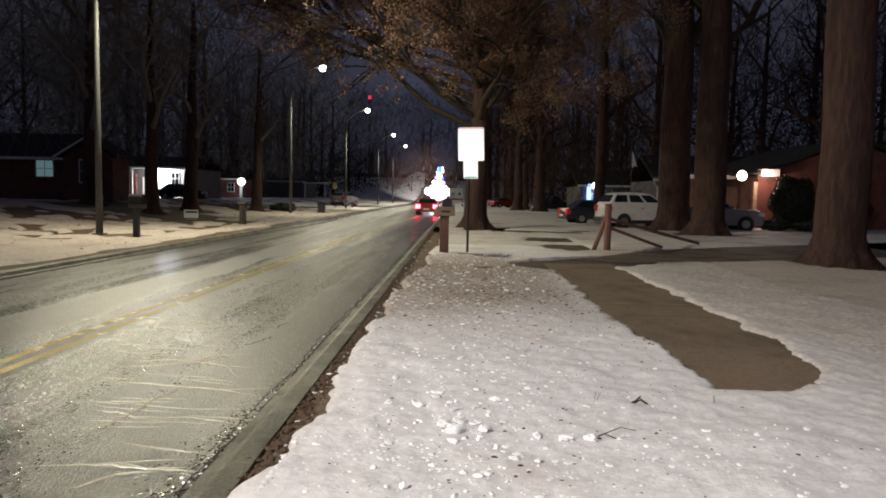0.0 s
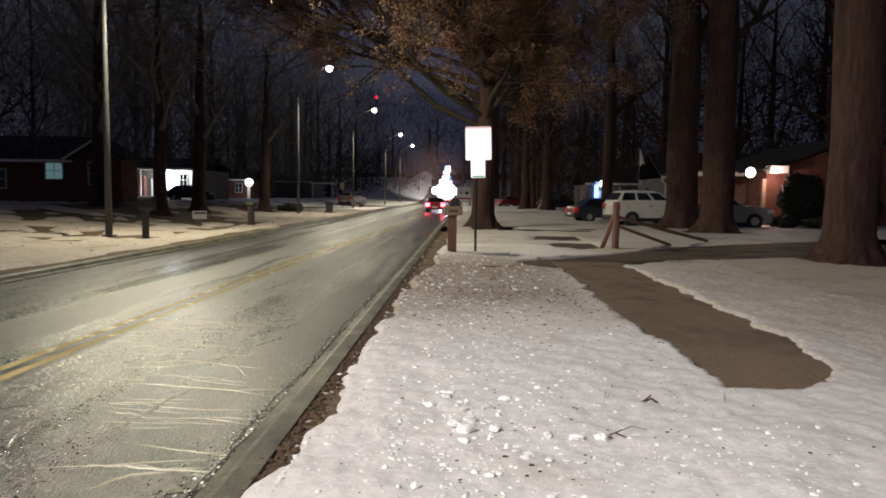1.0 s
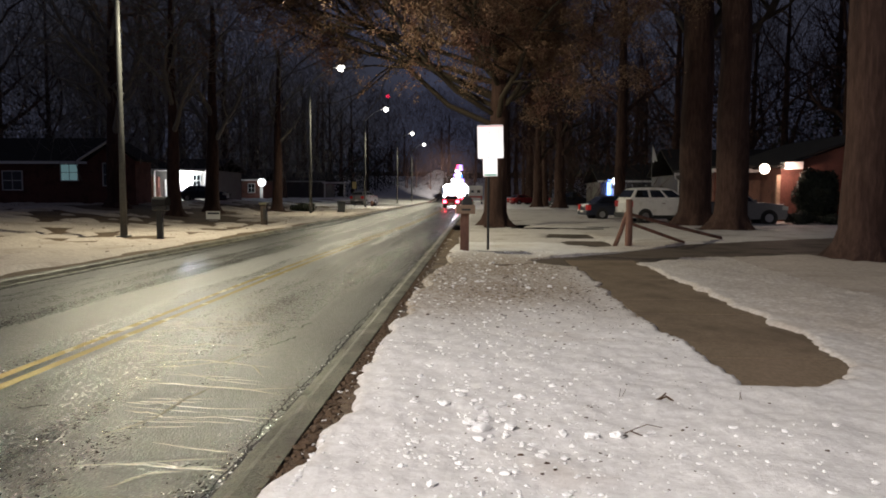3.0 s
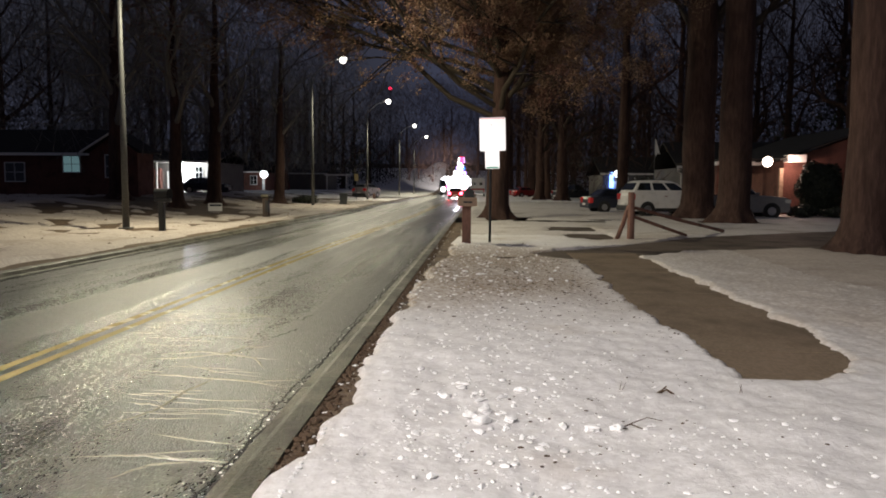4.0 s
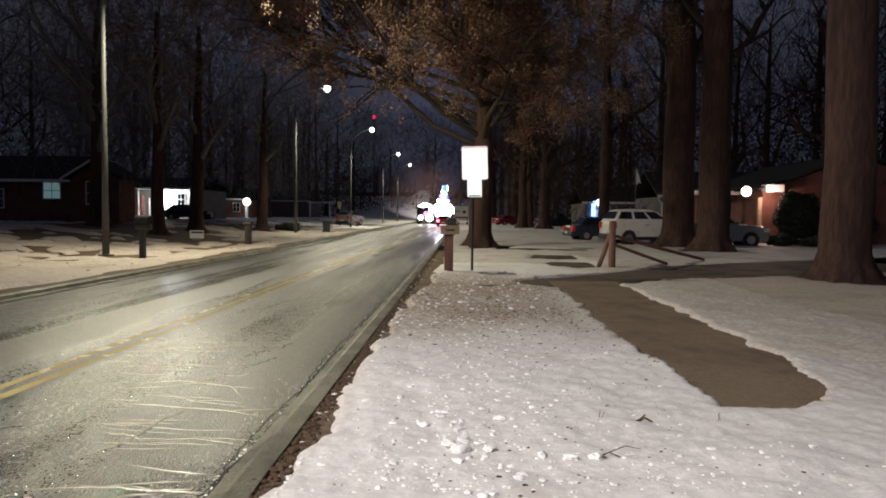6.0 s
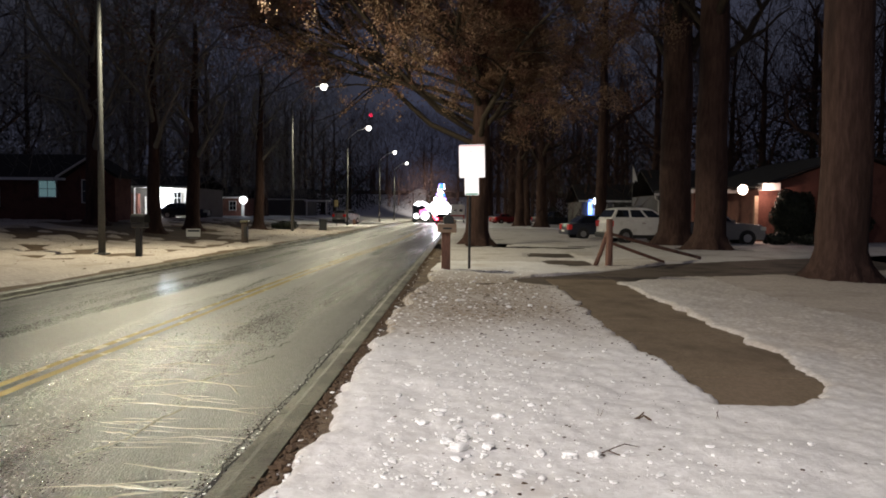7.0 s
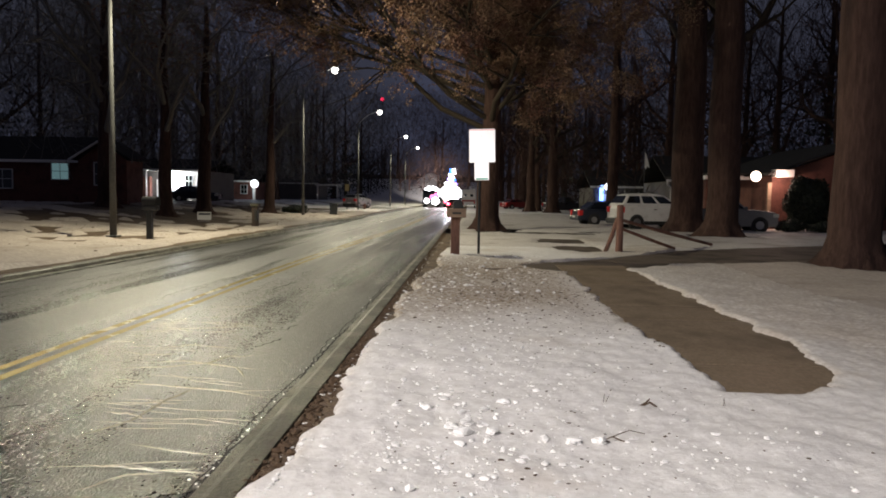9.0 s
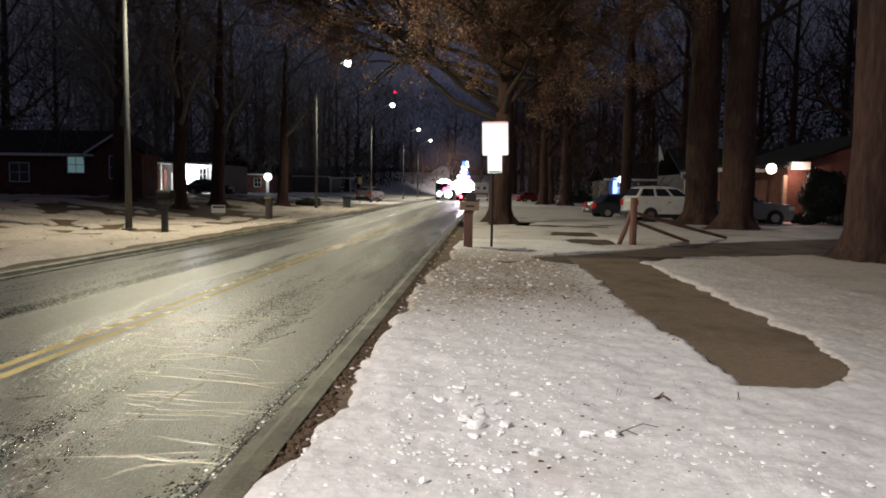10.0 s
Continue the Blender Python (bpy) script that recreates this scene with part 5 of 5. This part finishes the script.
tower = thing("radio_mast", -40.2, 330, z_at(-40.2, 330) - 1, 0, "distant radio mast with a red warning lamp", "radio mast")
part("mast", tubem([(0, 0, 0), (0, 0, 37)], [0.25, 0.12], 6), M_BLACK, tower)
bm = bmesh.new()
bmesh.ops.create_uvsphere(bm, u_segments=8, v_segments=6, radius=0.8, matrix=Matrix.Translation((0, 0, 37.2)))
part("glow_lamp", bm, mat("mast_lamp_red", (0.8, 0.02, 0.05), 0.4, 0, (1.0, 0.03, 0.10), 2.0), tower, "red glowing lamp")


# ---------------------------------------------------------------- snow lumps, litter, twigs
def lumps(name, n, area, size, seed, material, flat=0.6, label="", surface=None):
    """Loose irregular lumps that lie on the snow, one joined mesh."""
    g = np.random.RandomState(seed)
    base = bmesh.new()
    bmesh.ops.create_icosphere(base, subdivisions=1, radius=1)
    bv = np.array([q.co[:] for q in base.verts])
    bf = [[q.index for q in fc.verts] for fc in base.faces]
    base.free()
    P = area(g, n)
    zz = (surface or snow_z)(P[:, 0], P[:, 1])
    ok = bare(P[:, 0], P[:, 1]) < -0.1 if surface is None else zz > -9
    V, F = [], []
    for (x, y), z, k in zip(P, zz, ok):
        if not k:
            continue
        s = size[0] * (size[1] / size[0]) ** (g.rand() ** 2.2)
        q = bv * (1 + g.uniform(-0.35, 0.35, (len(bv), 1))) * s * np.array([g.uniform(0.8, 1.4), g.uniform(0.7, 1.2), flat])
        a = g.uniform(0, 6.28)
        q = np.column_stack([q[:, 0] * math.cos(a) - q[:, 1] * math.sin(a), q[:, 0] * math.sin(a) + q[:, 1] * math.cos(a), q[:, 2]])
        b = len(V)
        V += (q + np.array([x, y, z + 0.25 * s * flat])).tolist()
        F += [[i + b for i in t] for t in bf]
    return tagged(part(name, (V, F), material), label, "snow" if material is M_CLOD else "litter", kind="stuff")


lumps("snow_lumps", 1500, lambda g, n: np.column_stack([np.clip(g.normal(0.05, 0.75, n), -1.0, 2.2), 3.2 + 10 * g.rand(n) ** 1.7]), (0.005, 0.027), 1, M_CLOD, 0.5, "loose crusty lumps of snow thrown up by the plough")
lumps("snow_lumps", 130, lambda g, n: np.column_stack([g.normal(0.1, 0.35, n), g.normal(5.0, 0.7, n)]), (0.012, 0.046), 12, M_CLOD, 0.55, "chunky crusts of frozen snow")
lumps("snow_lumps", 140, lambda g, n: np.column_stack([g.uniform(0.5, 3.2, n), 2.8 + 2.2 * g.rand(n)]), (0.008, 0.03), 2, M_CLOD, 0.6, "loose crusty lumps of snow")
lumps("snow_lumps", 250, lambda g, n: np.column_stack([g.uniform(-0.95, 1.6, n), g.uniform(12, 20, n)]), (0.012, 0.05), 3, M_CLOD, 0.6, "loose crusty lumps of snow")
lumps("leaf_litter", 700, lambda g, n: np.column_stack([g.normal(0.6, 1.0, n), 3.5 + 14 * g.rand(n)]), (0.006, 0.018), 4, M_DEAD, 0.35, "dark bits of dead leaf on the snow")
lumps("leaf_litter", 1500, lambda g, n: np.column_stack([g.uniform(-1.0, 2.3, n), g.normal(13.5, 2.6, n)]), (0.008, 0.028), 5, M_DEAD, 0.35, "dark bits of dead leaf on the snow")
lumps("leaf_litter", 900, lambda g, n: np.column_stack([g.uniform(-30, -9.5, n), g.uniform(18, 60, n)]), (0.02, 0.06), 6, M_DEAD, 0.35, "dead leaves on the snow across the road")
# white lumps stand in for glints beside the kerb
lumps("glint_bits", 260, lambda g, n: np.column_stack([g.normal(-1.53, 0.035, n), 3 + 40 * g.rand(n) ** 1.6]), (0.004, 0.018), 7, M_CLOD, 0.5, "small white lumps in place of glints along the gutter", road_z)
lumps("gravel_bits", 900, lambda g, n: np.column_stack([g.normal(-1.66, 0.10, n), 3 + 30 * g.rand(n) ** 1.5]), (0.003, 0.010), 8, M_KERB, 0.6, "grit and gravel along the gutter", road_z)
lumps("leaf_litter", 5200, lambda g, n: np.column_stack([g.normal(-1.13, 0.055, n), 3 + 30 * g.rand(n) ** 1.5]), (0.008, 0.034), 9, M_DEAD, 0.6, "wet dead leaves and clods along the kerb", ground_z)
lumps("snow_lumps", 260, lambda g, n: np.column_stack([g.normal(-1.08, 0.06, n), 3 + 24 * g.rand(n) ** 1.4]), (0.008, 0.032), 10, M_CLOD, 0.5, "crumbled snow along the kerb", ground_z)
for (cx, cy, s) in ((0.33, 5.6, 0.05), (0.02, 4.85, 0.065), (-0.05, 4.95, 0.05), (0.75, 4.75, 0.05), (0.92, 4.75, 0.045), (0.05, 5.1, 0.045), (0.22, 4.9, 0.04)):
    g = np.random.RandomState(int(cx * 100 + cy * 1000))
    bm = bmesh.new()
    bmesh.ops.create_icosphere(bm, subdivisions=2, radius=s)
    for q in bm.verts:
        q.co *= 1 + g.uniform(-0.3, 0.3)
        q.co.z *= 0.5
    o = part("snow_lump", bm, M_CLOD)
    o.location = (cx, cy, float(snow_z(np.array([cx]), np.array([cy]))[0]) + s * 0.35)
    tagged(o, "crusty lump of frozen snow on the verge", "snow lump", "lumps of frozen snow")


def twig(x, y, rz, lines, label, r=0.005):
    e = thing("twig", x, y, float(snow_z(np.array([x]), np.array([y]))[0]) + 0.008, rz, label, "twig")
    for l in lines:
        part("shoot", tubem(l, [r * (1 - 0.5 * i / len(l)) for i in range(len(l))], 5), M_DEAD, e)
    return e


twig(1.03, 4.78, 10, [[(-0.13, -0.03, 0), (-0.05, 0.0, 0.015), (0.03, 0.03, 0.03), (0.12, 0.07, 0.04), (0.22, 0.05, 0.02)], [(-0.02, 0.01, 0.02), (0.03, -0.05, 0.01), (0.08, -0.08, 0.0)], [(-0.13, -0.03, 0), (-0.08, -0.04, 0.01), (-0.05, -0.02, 0.0)]], "thin forked twig lying on the snow")
twig(1.43, 5.6, 0, [[(-0.07, -0.02, 0), (-0.02, 0.0, 0.02), (0.02, 0.02, 0.05)], [(0.06, 0, 0), (0.01, 0.01, 0.03)], [(-0.03, 0.01, 0), (0.02, 0.0, 0.03), (0.07, -0.02, 0.0)]], "small dark tuft of dead grass in the snow", 0.009)
twig(1.1, 5.65, 0, [[(0, 0, -0.01), (0.01, 0, 0.06)], [(0.02, 0, -0.01), (0.05, 0.01, 0.05)]], "pale grass stalks in the snow", 0.003)
twig(2.0, 5.6, 0, [[(0, 0, -0.01), (0.01, 0, 0.06)], [(0.02, 0, -0.01), (0.0, 0.01, 0.05)]], "pale grass stalks in the snow", 0.003)


# ---------------------------------------------------------------- far woods
def woods(name, spots, seed, label):
    V, F = [], []
    for k, (x, y, r, h) in enumerate(spots):
        tr, br, _ = grow(seed + k, r, h, limbs=8, spread=h * 0.42, levels=3, first=0.25, twigs=4, rise=0.7)
        for vv, ff in (tr, br):
            b = len(V)
            zb = z_at(x, y)
            V += [(px + x, py + y, pz + zb) for px, py, pz in vv]
            F += [tuple(i + b for i in t) for t in ff]
    return tagged(part(name, (V, F), M_BARK), label, "woods", kind="stuff")


g = np.random.RandomState(5)
woods("far_woods", [(g.uniform(-75, -42), g.uniform(55, 150), g.uniform(0.3, 0.55), g.uniform(18, 28)) for _ in range(30)] + [(g.uniform(-50, -24), g.uniform(80, 190), g.uniform(0.3, 0.5), g.uniform(16, 24)) for _ in range(24)], 100, "dark bare woods behind the houses")
woods("far_woods", [(g.uniform(6, 34), g.uniform(62, 190), g.uniform(0.3, 0.6), g.uniform(18, 27)) for _ in range(34)] + [(g.uniform(28, 60), g.uniform(45, 90), g.uniform(0.3, 0.6), g.uniform(18, 26)) for _ in range(18)], 200, "dark bare woods behind the houses")
woods("far_woods", [(g.uniform(-34, -9), g.uniform(185, 222), 0.16, g.uniform(7, 12)) for _ in range(9)] + [(g.uniform(-60, 60), g.uniform(230, 330), g.uniform(0.4, 0.6), g.uniform(12, 20)) for _ in range(18)], 300, "bare trees on the far hill")

def thicket(name, n, seed, xr, yr, top, label):
    """Dense dark undergrowth and evergreens, an uneven mass of small leaf clumps."""
    g = np.random.RandomState(seed)
    P = np.column_stack([g.uniform(*xr, n), g.uniform(*yr, n)])
    crest = top * (0.55 + 0.28 * wavy(P[:, 0], P[:, 1], 0.16, seed) + 0.17 * wavy(P[:, 0], P[:, 1], 0.6, seed + 1))
    z = terrain(P[:, 0], P[:, 1]) + np.clip(crest, 1.0, None) * g.rand(n)
    c = np.column_stack([P, z])
    u = g.normal(0, 1, (n, 3))
    u /= np.linalg.norm(u, axis=1)[:, None]
    w = np.cross(u, g.normal(0, 1, (n, 3)))
    w /= np.linalg.norm(w, axis=1)[:, None] + 1e-9
    r = g.uniform(0.10, 0.36, (n, 1))
    v = np.stack([c - u * r, c + w * r * 0.5, c + u * r, c - w * r * 0.5], 1).reshape(-1, 3)
    f = np.arange(4 * n).reshape(n, 4)
    return tagged(part(name, (v.tolist(), f.tolist()), M_BUSH), label, "thicket", kind="stuff")


thicket("far_thicket", 34000, 41, (-95, -44), (62, 175), 17, "dark evergreen thicket behind the houses")
thicket("far_thicket", 18000, 42, (-60, -22), (142, 215), 19, "dark evergreen thicket behind the houses")
thicket("far_thicket", 24000, 43, (12, 75), (92, 180), 20, "dark evergreen thicket behind the houses")
thicket("far_thicket", 18000, 44, (30, 70), (58, 95), 13, "dark evergreen thicket behind the houses")
thicket("far_thicket", 22000, 45, (-70, 60), (272, 330), 15, "dark tree belt on the far hill")


def canopy(name, n, seed, xr, yr, zr, label, bark=None):
    """The fine bare twigs of a wood: slender upright shoots gathered in uneven clumps."""
    g = np.random.RandomState(seed)
    c = np.column_stack([g.uniform(*xr, 3 * n), g.uniform(*yr, 3 * n), g.uniform(*zr, 3 * n)])
    dens = wavy(c[:, 0] + 0.4 * c[:, 2], c[:, 1] - 0.3 * c[:, 2], 0.33, seed) + 0.7 * wavy(c[:, 0] - c[:, 2], c[:, 1] + c[:, 2], 0.5, seed + 3)
    c = c[dens + g.normal(0, 0.6, len(c)) > 0.1][:n]
    n = len(c)
    c[:, 2] += terrain(c[:, 0], c[:, 1])
    u = g.normal(0, 0.55, (n, 3)) + np.array([0, 0, 0.75])
    u /= np.linalg.norm(u, axis=1)[:, None]
    w = np.cross(u, g.normal(0, 1, (n, 3)))
    w /= np.linalg.norm(w, axis=1)[:, None] + 1e-9
    ln, th = g.uniform(0.5, 1.7, (n, 1)), g.uniform(0.012, 0.035, (n, 1))
    v = np.stack([c - u * ln - w * th, c - u * ln + w * th, c + u * ln], 1).reshape(-1, 3)
    return tagged(part(name, (v.tolist(), np.arange(3 * n).reshape(n, 3).tolist()), bark or M_BARK), label, "woods", kind="stuff")


# western twigs use the painted lamplit tone, the others plain bark
canopy("bare_canopy", 48000, 61, (-70, -19), (50, 125), (3, 24), "fine bare twigs of the dark woods behind the houses", M_LIT_TWIG)
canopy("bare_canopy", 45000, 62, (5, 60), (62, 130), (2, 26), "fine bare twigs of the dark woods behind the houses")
canopy("bare_canopy", 30000, 63, (-30, 12), (160, 260), (2, 26), "fine bare twigs of far roadside trees")

# ---------------------------------------------------------------- what moves
def motions():
    def car_row(t, x, y, rz=90):
        return (t, pose(x, y, z_at(2, y) - 0.05, 0, 0, rz))

    walk(red_car, [car_row(0, -2.65, 64), car_row(1, -2.85, 71.5), car_row(2.4, -3.0, 82), car_row(4, -3.05, 93.5), car_row(5.5, -2.8, 100), car_row(7, -2.45, 104), car_row(8, -2.4, 105), car_row(10, -2.4, 105.5)])
    walk(TRUCK_B, [car_row(0, -5.9, 215, 270), car_row(1.5, -5.9, 190, 270), car_row(2.7, -6.0, 160, 270), car_row(4, -6.1, 138, 270), car_row(5.5, -6.3, 126, 270), car_row(7, -6.4, 122, 270), car_row(10, -6.4, 121, 270)])
    # which face of the beacon looks down the road: 0 white, 90 red, 180 violet, 270 blue
    turns = [(0, 285), (0.3, 310), (0.7, 330), (1.1, 360), (1.4, 435), (1.7, 500), (2.6, 525), (3.3, 470), (3.8, 450), (4.2, 450), (4.6, 455), (5.0, 480), (5.4, 545), (5.7, 620), (6.3, 630), (6.9, 630), (7.2, 630), (7.4, 560), (7.7, 720), (8.0, 560), (8.4, 640), (8.8, 690), (9.2, 660), (9.6, 650), (10, 655)]
    rows, last = [], None
    for t, a in turns:
        if last is not None:
            n = int(abs(a - last[1]) // 80)
            for k in range(1, n + 1):
                f = k / (n + 1)
                rows.append((last[0] + (t - last[0]) * f, last[1] + (a - last[1]) * f))
        rows.append((t, a))
        last = (t, a)
    walk(BEACON_A, [(t, pose(-3.9, -0.25, 5.75, 0, 0, 180 - a)) for t, a in rows])


motions()
